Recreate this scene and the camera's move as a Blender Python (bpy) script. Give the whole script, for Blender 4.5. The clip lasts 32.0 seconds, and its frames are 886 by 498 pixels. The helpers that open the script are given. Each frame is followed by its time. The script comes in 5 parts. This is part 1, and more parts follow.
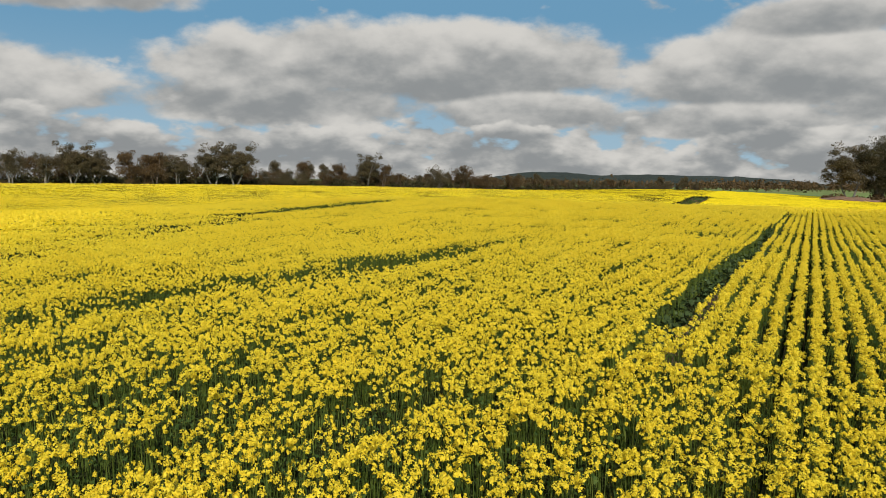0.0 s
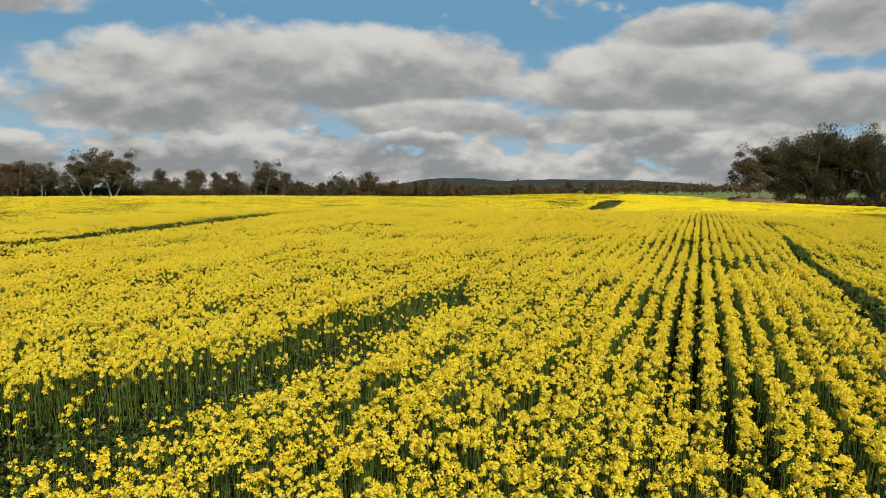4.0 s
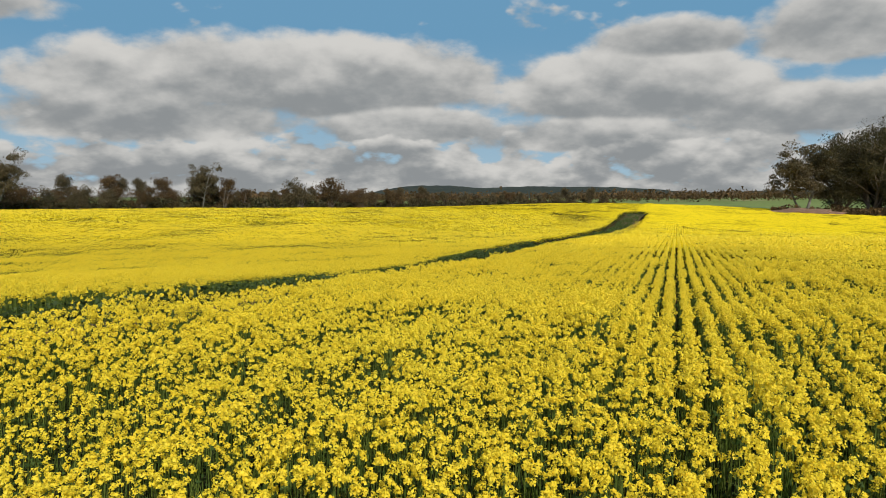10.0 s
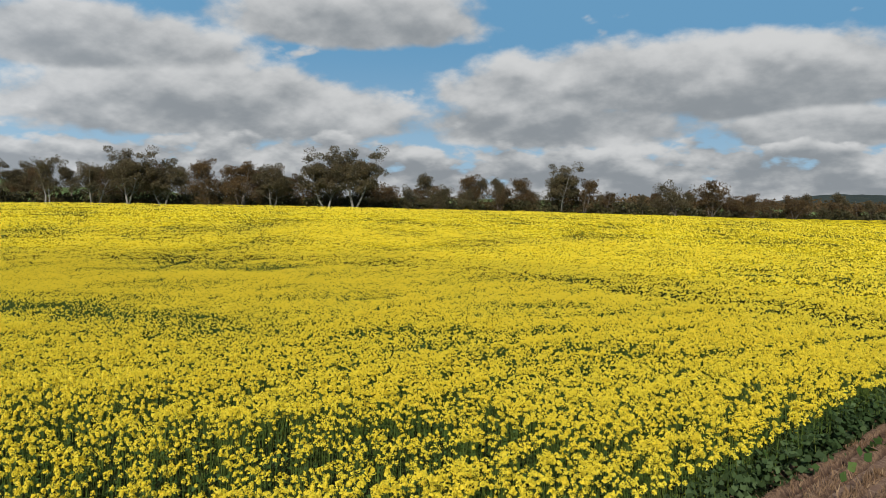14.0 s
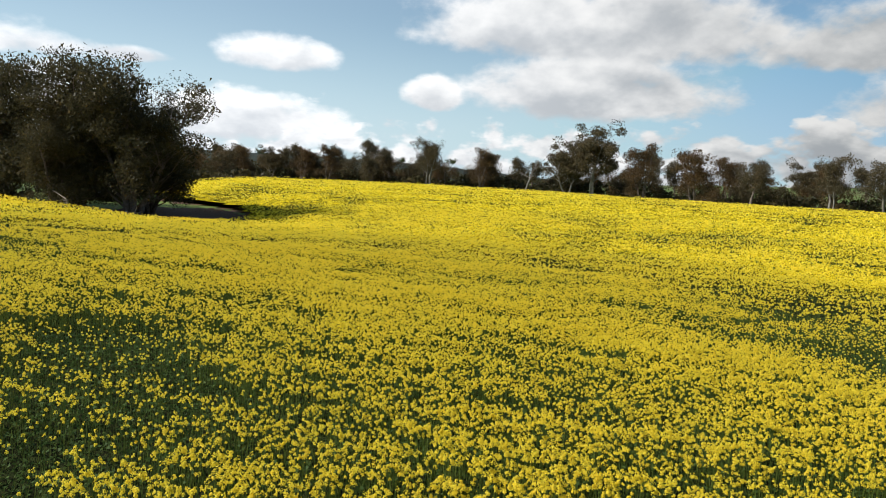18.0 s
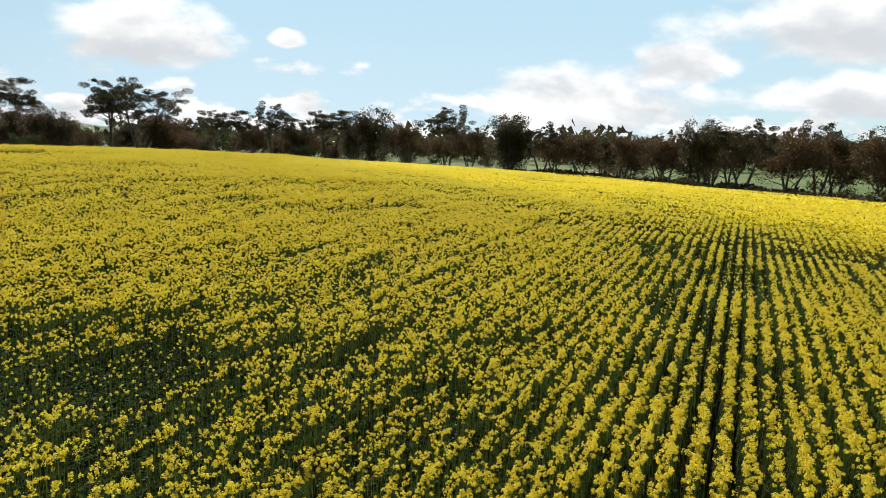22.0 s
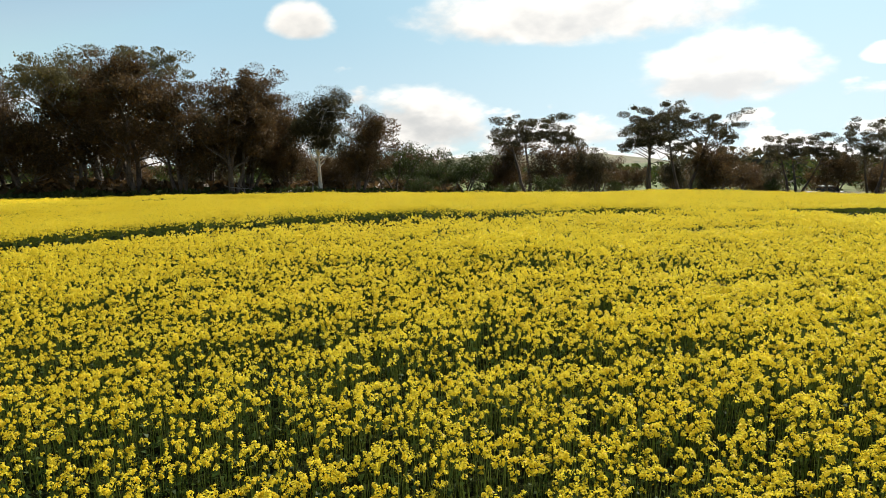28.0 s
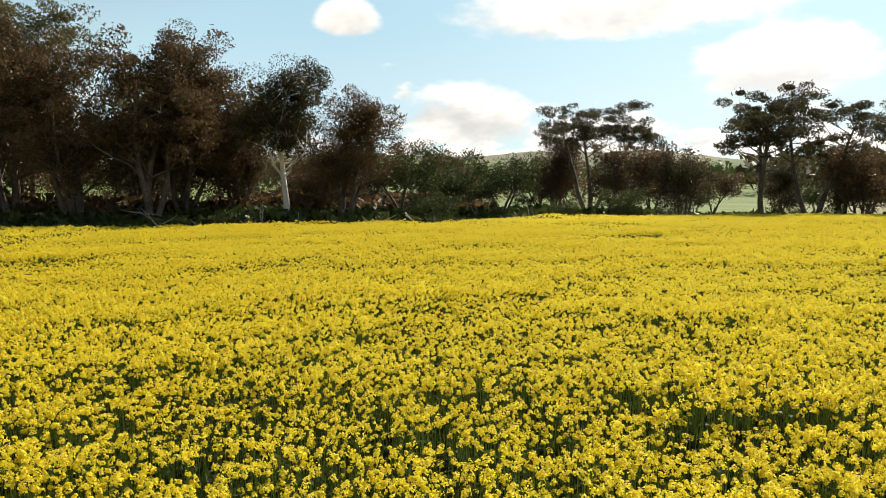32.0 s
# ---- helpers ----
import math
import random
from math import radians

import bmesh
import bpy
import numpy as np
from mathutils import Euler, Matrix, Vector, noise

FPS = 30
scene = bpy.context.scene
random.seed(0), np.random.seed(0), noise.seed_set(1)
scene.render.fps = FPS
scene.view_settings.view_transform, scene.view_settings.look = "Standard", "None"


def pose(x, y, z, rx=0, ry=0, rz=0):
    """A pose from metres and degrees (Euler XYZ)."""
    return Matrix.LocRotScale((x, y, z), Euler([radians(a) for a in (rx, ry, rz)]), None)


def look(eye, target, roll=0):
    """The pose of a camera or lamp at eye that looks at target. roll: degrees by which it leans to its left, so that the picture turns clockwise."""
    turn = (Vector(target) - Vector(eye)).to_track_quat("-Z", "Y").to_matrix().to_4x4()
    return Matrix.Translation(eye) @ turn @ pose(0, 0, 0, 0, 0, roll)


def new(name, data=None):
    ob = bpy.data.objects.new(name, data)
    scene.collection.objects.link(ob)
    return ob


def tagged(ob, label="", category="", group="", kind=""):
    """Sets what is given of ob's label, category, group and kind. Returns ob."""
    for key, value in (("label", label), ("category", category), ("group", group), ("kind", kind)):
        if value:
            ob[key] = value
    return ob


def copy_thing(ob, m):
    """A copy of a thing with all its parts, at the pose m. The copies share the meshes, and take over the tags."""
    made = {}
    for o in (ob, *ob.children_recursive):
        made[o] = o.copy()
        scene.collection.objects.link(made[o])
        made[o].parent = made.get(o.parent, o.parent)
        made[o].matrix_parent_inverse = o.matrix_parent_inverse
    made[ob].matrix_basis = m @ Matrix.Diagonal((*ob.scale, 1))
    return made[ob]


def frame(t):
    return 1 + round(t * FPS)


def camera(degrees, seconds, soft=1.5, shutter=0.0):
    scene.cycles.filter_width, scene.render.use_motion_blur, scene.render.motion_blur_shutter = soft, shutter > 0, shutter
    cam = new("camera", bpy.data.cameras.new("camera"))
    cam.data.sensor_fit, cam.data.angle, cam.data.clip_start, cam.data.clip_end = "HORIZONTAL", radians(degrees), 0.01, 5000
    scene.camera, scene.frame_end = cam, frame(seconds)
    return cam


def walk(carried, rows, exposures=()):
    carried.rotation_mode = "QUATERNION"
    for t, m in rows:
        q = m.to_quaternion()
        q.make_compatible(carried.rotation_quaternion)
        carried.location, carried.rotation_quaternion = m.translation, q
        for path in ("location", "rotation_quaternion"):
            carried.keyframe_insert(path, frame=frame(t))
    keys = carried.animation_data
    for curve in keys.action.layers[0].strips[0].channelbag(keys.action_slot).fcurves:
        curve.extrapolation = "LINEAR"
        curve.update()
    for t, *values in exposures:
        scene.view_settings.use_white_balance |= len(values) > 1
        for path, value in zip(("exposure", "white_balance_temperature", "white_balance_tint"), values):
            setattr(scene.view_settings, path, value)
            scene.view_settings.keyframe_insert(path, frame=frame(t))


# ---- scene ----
def view(x, y, z, yaw, pitch, roll):
    """A camera pose from its place, its heading to the left of +y, its pitch and its lean, in degrees."""
    return pose(x, y, z, 0, 0, yaw) @ pose(0, 0, 0, 90 + pitch) @ pose(0, 0, 0, 0, 0, roll)


# ---- camera ----
cam = camera(64.0, 32.0, 0.6)
walk(cam, [
    (0, view(0.80, -0.02, 2.82, 3.49, -5.32, 0.57)),
    (0.5, view(0.80, 0.00, 2.72, 3.48, -5.27, 0.47)),
    (1, view(0.78, 0.13, 2.71, 3.45, -5.26, 0.48)),
    (1.5, view(0.74, 0.80, 2.69, -0.54, -5.20, 0.36)),
    (2, view(0.67, 2.07, 2.71, -3.57, -5.08, 0.19)),
    (2.5, view(0.69, 3.75, 2.75, -3.52, -4.98, 0.08)),
    (3, view(0.71, 5.77, 2.79, -3.50, -4.91, 0.02)),
    (3.5, view(0.77, 8.10, 2.79, -3.62, -4.84, -0.13)),
    (5.5, view(0.44, 17.82, 2.99, -5.25, -4.54, -0.39)),
    (6, view(0.52, 20.65, 3.05, -5.38, -4.53, -0.38)),
    (6.5, view(0.64, 23.65, 3.11, -5.49, -4.48, -0.31)),
    (7, view(0.80, 26.67, 3.08, -5.60, -4.42, -0.31)),
    (7.5, view(1.13, 29.72, 3.08, -5.87, -4.37, -0.34)),
    (8, view(1.50, 32.84, 3.15, -6.96, -4.35, -0.45)),
    (8.5, view(1.90, 35.92, 3.11, -7.25, -4.28, -0.53)),
    (9, view(2.35, 38.95, 3.15, -6.86, -4.25, -0.54)),
    (9.5, view(2.85, 41.94, 3.21, -5.84, -4.23, -0.46)),
    (10, view(3.32, 44.93, 3.23, -5.74, -4.17, -0.52)),
    (10.5, view(3.76, 47.81, 3.31, -4.98, -4.16, -0.47)),
    (11, view(4.23, 50.66, 3.25, -3.41, -4.05, -0.36)),
    (11.5, view(4.73, 53.60, 3.28, -1.59, -4.00, -0.11)),
    (12, view(5.09, 56.51, 3.24, 1.46, -3.91, 0.02)),
    (12.5, view(5.42, 59.41, 3.19, 6.98, -3.81, 0.21)),
    (13, view(5.65, 62.33, 3.19, 12.90, -3.80, 0.59)),
    (13.5, view(5.82, 65.16, 3.15, 18.81, -3.80, 0.82)),
    (14, view(5.80, 68.10, 3.13, 25.17, -3.86, 1.02)),
    (14.5, view(5.59, 70.91, 3.13, 31.67, -3.93, 1.22)),
    (16.5, view(-0.08, 80.44, 2.70, 61.58, -4.61, 3.10)),
    (17, view(-1.38, 83.00, 2.74, 70.05, -4.94, 3.23)),
    (17.5, view(-2.94, 85.32, 2.79, 78.89, -5.32, 3.32)),
    (18, view(-4.77, 87.34, 2.85, 87.70, -5.72, 3.49)),
    (18.5, view(-6.83, 89.03, 2.89, 97.33, -6.13, 3.51)),
    (19, view(-9.10, 90.46, 2.92, 108.62, -6.54, 3.40)),
    (19.5, view(-11.38, 91.57, 3.01, 119.84, -7.04, 3.63)),
    (20, view(-13.92, 91.98, 2.94, 130.81, -7.33, 3.31)),
    (20.5, view(-16.44, 92.42, 2.98, 142.71, -7.75, 3.17)),
    (21, view(-18.92, 92.27, 2.92, 154.53, -8.02, 2.93)),
    (21.5, view(-21.17, 91.79, 2.88, 166.50, -8.26, 2.72)),
    (22, view(-23.26, 90.94, 2.81, 178.79, -8.45, 2.33)),
    (22.5, view(-25.06, 89.71, 2.75, 190.44, -8.54, 2.00)),
    (23, view(-26.60, 88.19, 2.70, 196.88, -8.40, 1.71)),
    (23.5, view(-27.65, 86.38, 2.67, 196.59, -8.14, 1.51)),
    (24, view(-28.25, 84.40, 2.65, 201.63, -8.02, 1.23)),
    (24.5, view(-28.51, 82.23, 2.59, 207.98, -7.85, 0.97)),
    (25, view(-28.42, 79.95, 2.56, 213.97, -7.64, 0.72)),
    (25.5, view(-27.99, 77.65, 2.56, 218.44, -7.48, 0.62)),
    (27.5, view(-19.31, 70.44, 2.80, 221.31, -6.74, -0.13)),
    (28, view(-17.41, 68.57, 2.98, 222.86, -6.72, -0.21)),
    (28.5, view(-15.79, 66.61, 3.19, 224.76, -6.73, -0.20)),
    (29, view(-14.16, 64.65, 3.32, 225.73, -6.71, -0.16)),
    (29.5, view(-12.40, 62.60, 3.40, 227.76, -6.65, -0.18)),
    (30, view(-10.62, 60.56, 3.51, 231.96, -6.58, -0.20)),
    (30.5, view(-8.88, 58.55, 3.56, 235.10, -6.55, -0.20)),
    (31, view(-7.15, 56.61, 3.62, 233.88, -6.62, -0.17)),
    (31.5, view(-5.82, 54.81, 3.65, 230.22, -6.75, -0.20)),
    (32, view(-4.64, 53.16, 3.77, 226.39, -7.04, -0.01)),
], exposures=[(0, 0.24, 6500, 10), (9, 0.23, 6450, 10), (12, 0.22, 6250, 10), (14, 0.24, 6100, 10), (17, 0.34, 6250, 10), (20, 0.40, 6350, 10), (23, 0.28, 6500, 10), (25, 0.36, 6600, 10), (28, 0.54, 6850, 10), (30, 0.60, 6950, 10), (32, 0.66, 7050, 10)])

# ---- world and sun ----
SUN_YAW, SUN_EL = 193.0, 36.0     # heading to the left of +y, height above the horizon
sun_dir = Vector((-math.sin(radians(SUN_YAW)) * math.cos(radians(SUN_EL)), math.cos(radians(SUN_YAW)) * math.cos(radians(SUN_EL)), math.sin(radians(SUN_EL))))
sun = new("sun", bpy.data.lights.new("sun", "SUN"))
sun.data.energy, sun.data.angle, sun.data.color = 5.0, radians(0.6), (1.0, 0.95, 0.86)
sun.matrix_world = look(sun_dir * 100, (0, 0, 0))


class Net:
    """Short hand for building a node tree."""
    def __init__(self, tree):
        self.tree = tree

    def put(self, socket, value):
        if isinstance(value, bpy.types.NodeSocket):
            self.tree.links.new(value, socket)
        else:
            socket.default_value = value

    def math(self, op, a, b=0.0, c=0.0, clamp=False):
        n = self.tree.nodes.new("ShaderNodeMath")
        n.operation, n.use_clamp = op, clamp
        for s, v in zip(n.inputs, (a, b, c)):
            self.put(s, v)
        return n.outputs[0]

    def step(self, x, a, b, lo=0.0, hi=1.0):
        n = self.tree.nodes.new("ShaderNodeMapRange")
        n.interpolation_type = "SMOOTHSTEP"
        for s, v in zip(n.inputs, (x, a, b, lo, hi)):
            self.put(s, v)
        return n.outputs[0]

    def mix(self, f, a, b):
        n = self.tree.nodes.new("ShaderNodeMix")
        n.data_type = "RGBA"
        self.put(n.inputs[0], f)
        self.put(n.inputs[6], a if isinstance(a, bpy.types.NodeSocket) else (*a, 1))
        self.put(n.inputs[7], b if isinstance(b, bpy.types.NodeSocket) else (*b, 1))
        return n.outputs[2]

    def noise(self, vec, scale, detail=3.0, rough=0.5, dist=0.0):
        n = self.tree.nodes.new("ShaderNodeTexNoise")
        if vec is not None:
            self.put(n.inputs["Vector"], vec)
        self.put(n.inputs["Scale"], scale)
        n.inputs["Detail"].default_value, n.inputs["Roughness"].default_value, n.inputs["Distortion"].default_value = detail, rough, dist
        return n.outputs[0]

    def combine(self, x, y, z):
        n = self.tree.nodes.new("ShaderNodeCombineXYZ")
        for s, v in zip(n.inputs, (x, y, z)):
            self.put(s, v)
        return n.outputs[0]


world = bpy.data.worlds.new("world")
scene.world = world
world.use_nodes = True
W = Net(world.node_tree)
wn = world.node_tree.nodes
wn.clear()
sky = wn.new("ShaderNodeTexSky")
sky.sky_type, sky.sun_disc = "NISHITA", False
sky.sun_elevation, sky.sun_rotation = radians(SUN_EL), radians(-SUN_YAW)
sky.air_density, sky.dust_density, sky.ozone_density = 1.0, 1.0, 0.6
co = wn.new("ShaderNodeTexCoord").outputs["Generated"]
sep = wn.new("ShaderNodeSeparateXYZ")
W.put(sep.inputs[0], co)
dx, dy, dz = sep.outputs
# heading to the left of +y, in degrees from -90 to 270
az = W.math("MULTIPLY", W.math("ARCTAN2", W.math("MULTIPLY", dx, -1.0), dy), 57.29578)
az = W.math("ADD", az, W.math("MULTIPLY", W.math("LESS_THAN", az, -90.0), 360.0))
el = W.math("MULTIPLY", W.math("ARCSINE", dz), 57.29578)
# banks of cloud: heading, height, half width, half height above the flat base; degrees
FAR_CLOUDS = [
    (5.9, 8.7, 17.3, 3.6),
    (15.9, 6.1, 9.7, 2.9),
    (-20.5, 7.8, 11.3, 3.7),
    (-23.5, 11.3, 5.7, 1.8),
    (-33.6, 11.0, 4.9, 2.8),
    (-16.9, 4.6, 9.5, 1.7),
    (-3.4, 5.4, 7.1, 1.9),
    (-31.2, 5.5, 7.6, 2.4),
    (53.6, 10.5, 12.3, 2.9),
    (43.1, 6.5, 14.6, 3.7),
    (32.6, 13.8, 10.0, 3.2),
    (76.6, 11.7, 14.5, 4.3),
    (89.2, 6.3, 2.6, 1.7),
    (77.3, 7.0, 10.4, 3.4),
    (101.5, 8.4, 4.5, 1.9),
    (138.2, 8.6, 3.3, 2.2),
    (126.6, 7.7, 9.4, 2.5),
]
SUN_CLOUDS = [
    (136.9, 3.7, 5.3, 2.7),
    (103.0, 3.3, 8.6, 2.6),
    (112.3, 7.4, 3.7, 0.7),
    (147.8, 8.6, 12.9, 3.7),
    (166.9, 3.0, 8.1, 3.9),
    (124.2, 7.4, 12.6, 1.4),
    (116.6, 4.3, 5.0, 2.4),
    (146.1, 4.0, 11.1, 2.1),
    (200.9, 6.3, 6.0, 3.6),
    (191.5, 7.3, 1.5, 0.9),
    (161.1, 6.3, 3.8, 2.1),
    (170.2, 4.0, 5.9, 2.6),
    (214.6, 2.3, 6.6, 1.5),
    (213.6, 11.1, 13.5, 3.1),
    (233.7, 10.7, 2.4, 1.8),
    (224.1, 3.0, 5.4, 3.1),
]


def on_layer(up):
    """Where a line of sight meets the layer of cloud; up: how much higher it looks."""
    far = W.math("DIVIDE", 1.0, W.math("ADD", W.math("MAXIMUM", dz, 0.0), 0.45 + up))
    return W.math("MULTIPLY", dx, far), W.math("MULTIPLY", dy, far)


def drift(size, up, seed, detail, rough):
    """Cloud noise, and how much thinner it grows upward."""
    out = []
    for lift in (0.0, up):
        u, v = on_layer(lift)
        out.append(W.noise(W.combine(u, v, seed), size, detail, rough))
    return W.math("SUBTRACT", out[0], 0.5), W.math("SUBTRACT", out[0], out[1])


wob, wob_top = drift(4.2, 0.040, 0.0, 4.0, 0.5)
fine, fine_top = drift(12.0, 0.020, 4.0, 5.0, 0.55)
field, rise = -1.6, 0.0
for a, e, w, up in FAR_CLOUDS + SUN_CLOUDS:
    u = W.math("DIVIDE", W.math("SUBTRACT", az, a), w)
    v = W.math("DIVIDE", W.math("SUBTRACT", el, e), up)
    b = W.math("MAXIMUM", v, W.math("MULTIPLY", v, -1.7))
    d = W.math("SUBTRACT", 1.0, W.math("MULTIPLY_ADD", u, u, W.math("MULTIPLY", b, b)))
    more = W.step(W.math("SUBTRACT", d, field), -0.5, 0.5)
    rise = W.math("MULTIPLY_ADD", W.math("SUBTRACT", v, rise), more, rise)
    field = W.math("SMOOTH_MAX", d, field, 0.5)
# layered banks low over the horizon
bands, bands_top = drift(7.0, 0.014, 9.0, 4.0, 0.5)
thin = W.math("MULTIPLY", W.math("SUBTRACT", bands, W.step(el, 1.0, 9.0, -0.14, 0.20)), 6.0)
thin = W.math("ADD", thin, W.step(az, 45.0, 95.0, 0.0, -0.55))
low = W.step(W.math("SUBTRACT", thin, field), -0.4, 0.4)
rise = W.math("MULTIPLY_ADD", W.math("SUBTRACT", W.math("MULTIPLY", bands_top, 5.0), rise), low, rise)
field = W.math("MAXIMUM", field, thin)
here = W.math("MULTIPLY_ADD", wob, W.step(az, 45.0, 80.0, 2.4, 2.0), W.math("ADD", field, W.step(az, 40.0, 80.0, 0.30, 0.0)))
here = W.math("MULTIPLY_ADD", fine, 1.5, here)
cover = W.step(here, -0.25, W.step(az, 50.0, 120.0, 0.45, 0.7))
lit = W.math("MULTIPLY_ADD", wob_top, 3.2, W.math("MULTIPLY", rise, 0.75))
lit = W.math("MULTIPLY_ADD", fine_top, 1.5, lit)
lit = W.step(W.math("SUBTRACT", lit, W.math("MULTIPLY", here, 0.42)), -1.1, 0.85)
# tops catch the light, undersides stay grey
sun_side = W.math("MULTIPLY", W.step(az, 40.0, 115.0), W.step(az, 195.0, 240.0, 1.0, 0.55))
cloud_col = W.mix(lit, (2.7, 2.85, 2.9), (6.4, 6.25, 5.9))
cloud_col = W.mix(W.math("MULTIPLY", sun_side, 0.85), cloud_col, W.mix(lit, (7.4, 7.7, 8.0), (12.0, 11.9, 11.7)))
haze = W.math("MULTIPLY", W.step(el, 0.0, 13.0, 1.0, W.math("MULTIPLY", sun_side, 0.40)), 0.75)
tint = wn.new("ShaderNodeMix")
tint.data_type, tint.blend_type = "RGBA", "MULTIPLY"
tint.inputs[0].default_value = 1.0
W.put(tint.inputs[6], sky.outputs[0])
tint.inputs[7].default_value = (0.80, 0.96, 0.99, 1)
dim = wn.new("ShaderNodeMix")
dim.data_type, dim.blend_type = "RGBA", "DARKEN"
dim.inputs[0].default_value = 1.0
W.put(dim.inputs[6], tint.outputs[2])
W.put(dim.inputs[7], W.mix(sun_side, (1.45, 3.2, 4.9), (4.2, 6.8, 8.4)))
sky_col = W.mix(haze, dim.outputs[2], W.mix(sun_side, (4.2, 5.6, 6.4), (6.9, 8.4, 9.2)))
total = W.mix(cover, sky_col, cloud_col)
bg = wn.new("ShaderNodeBackground")
W.put(bg.inputs[0], total)
bg.inputs[1].default_value = 0.085
W.put(wn.new("ShaderNodeOutputWorld").inputs[0], bg.outputs[0])

# ---- the lie of the land ----
GRID = [
    [0.0, 0.0, -0.1, 0.03, 0.0, 0.0], [0.0, -0.45, -0.2, 0.39, 0.28, 0.0], [0.0, -0.97, 0.01, 0.5, 0.21, 0.2],
    [0.23, -0.43, 0.6, 0.85, 0.58, 0.66], [0.56, 0.05, -1.03, -0.31, 0.71, 0.0], [0.05, 0.36, -0.38, -0.52, -0.06, 0.0],
    [-0.09, 0.43, 0.44, 0.3, 0.0, -1.89], [0.0, -0.04, 0.11, 0.4, 0.28, 0.83], [0.0, 0.0, 0.15, 0.08, -0.17, 1.38]]


# foot of the bank between the field and the road
BANK = [(-2, -40), (2, -20), (17, 0), (24, 17), (22.5, 30), (28, 41), (40, 58), (66, 95)]


def land(x, y):
    """Height of the ground: a gentle tilt with smooth swells."""
    x, y = np.asarray(x, float), np.asarray(y, float)
    z = -1.75 - 1.216 * np.clip(x, -150, 100) / 100 + 0.915 * np.clip(y, -80, 220) / 100
    z = z + 0.60 * np.exp(-((x + 6.0) ** 2 + (y - 57.0) ** 2) / 200.0)
    z = z + 0.25 * np.exp(-((x - 3.5) ** 2 + (y - 14.0) ** 2) / 100.0)
    off = np.clip((off_line(x, y, BANK) - 0.5) / 7.0, 0, 1)
    z = z + 0.75 * off * off * (3 - 2 * off) * np.clip((y + 5) / 15, 0, 1)
    z = z - 0.8 * np.exp(-((x + 57.0) ** 2 + (y - 73.5) ** 2) / 90.0)
    for j, row in enumerate(GRID):
        for i, c in enumerate(row):
            if c:
                z = z + c * np.exp(-((x + 105 - 32 * i) ** 2 + (y + 40 - 30 * j) ** 2) / 1352.0)
    return z


def lattice(x, y, cell, seed):
    """Smooth value noise from 0 to 1."""
    x, y = np.asarray(x, float) / cell, np.asarray(y, float) / cell
    i, j = np.floor(x).astype(np.int64), np.floor(y).astype(np.int64)
    u, v = x - i, y - j
    u, v = u * u * (3 - 2 * u), v * v * (3 - 2 * v)

    def h(a, b):
        n = (a * 374761393 + b * 668265263 + seed * 1442695041) & 0x7FFFFFFF
        n = ((n ^ (n >> 13)) * 1274126177) & 0x7FFFFFFF
        return ((n ^ (n >> 16)) & 0xFFFF) / 65535.0
    return (h(i, j) * (1 - u) + h(i + 1, j) * u) * (1 - v) + (h(i, j + 1) * (1 - u) + h(i + 1, j + 1) * u) * v


def inside(x, y, poly):
    x, y = np.asarray(x, float), np.asarray(y, float)
    hit = np.zeros(x.shape, bool)
    for (ax, ay), (bx, by) in zip(poly, poly[1:] + poly[:1]):
        cross = (ay > y) != (by > y)
        hit ^= cross & (x < (bx - ax) * (y - ay) / ((by - ay) or 1e-9) + ax)
    return hit


def off_line(x, y, line):
    """Distance from a bent line, with the side: negative on its left."""
    x, y = np.asarray(x, float), np.asarray(y, float)
    best, side = np.full(x.shape, 1e9), np.ones(x.shape)
    for (ax, ay), (bx, by) in zip(line, line[1:]):
        ux, uy = bx - ax, by - ay
        t = np.clip(((x - ax) * ux + (y - ay) * uy) / (ux * ux + uy * uy), 0, 1)
        d = np.hypot(x - ax - t * ux, y - ay - t * uy)
        s = np.sign((x - ax) * uy - (y - ay) * ux)
        near = d < best
        best, side = np.where(near, d, best), np.where(near, s, side)
    return best * side


FIELD = [(23, 18), (21, 30), (26.5, 41), (38.5, 58), (64, 95), (98, 130), (106, 148), (88, 171), (84, 200), (92, 236), (44, 234), (30, 216), (-22, 198), (-58, 164), (-78, 146), (-98, 134), (-114, 100), (-120, 66),
         (-92, 59.5), (-70, 63.5), (-66, 72), (-60, 75), (-54, 73), (-52.5, 68), (-54, 63), (-56, 52), (-63, 38), (-65, 18), (-50, -8), (-30, -22), (0, -18), (14, 0)]
STRIP = [(-11.6, 35), (-8.8, 42), (-6.4, 48), (-4.93, 52), (-2.65, 56), (0.0, 60), (1.3, 64), (4.8, 69.9), (8.5, 79.9), (13.5, 92), (19.8, 105), (37, 140), (50, 167)]
STRIP_HALF, TRENCH_HALF = 1.55, 0.26
TRENCH = [(3.5, 10.6), (3.9, 11.6), (5.7, 15.4), (9.2, 23.0), (15.0, 35.5), (20.5, 47.5)]
LANE = [(-8.8, 7.6), (-6.7, 10.3), (-4.6, 13.2), (-2.2, 16.2), (-0.2, 18.8), (1.3, 22.0), (2.0, 24.0)]
ROW, CROP = 0.29, 0.84
ROW_DIR = (math.sin(radians(24.0)), math.cos(radians(24.0)))
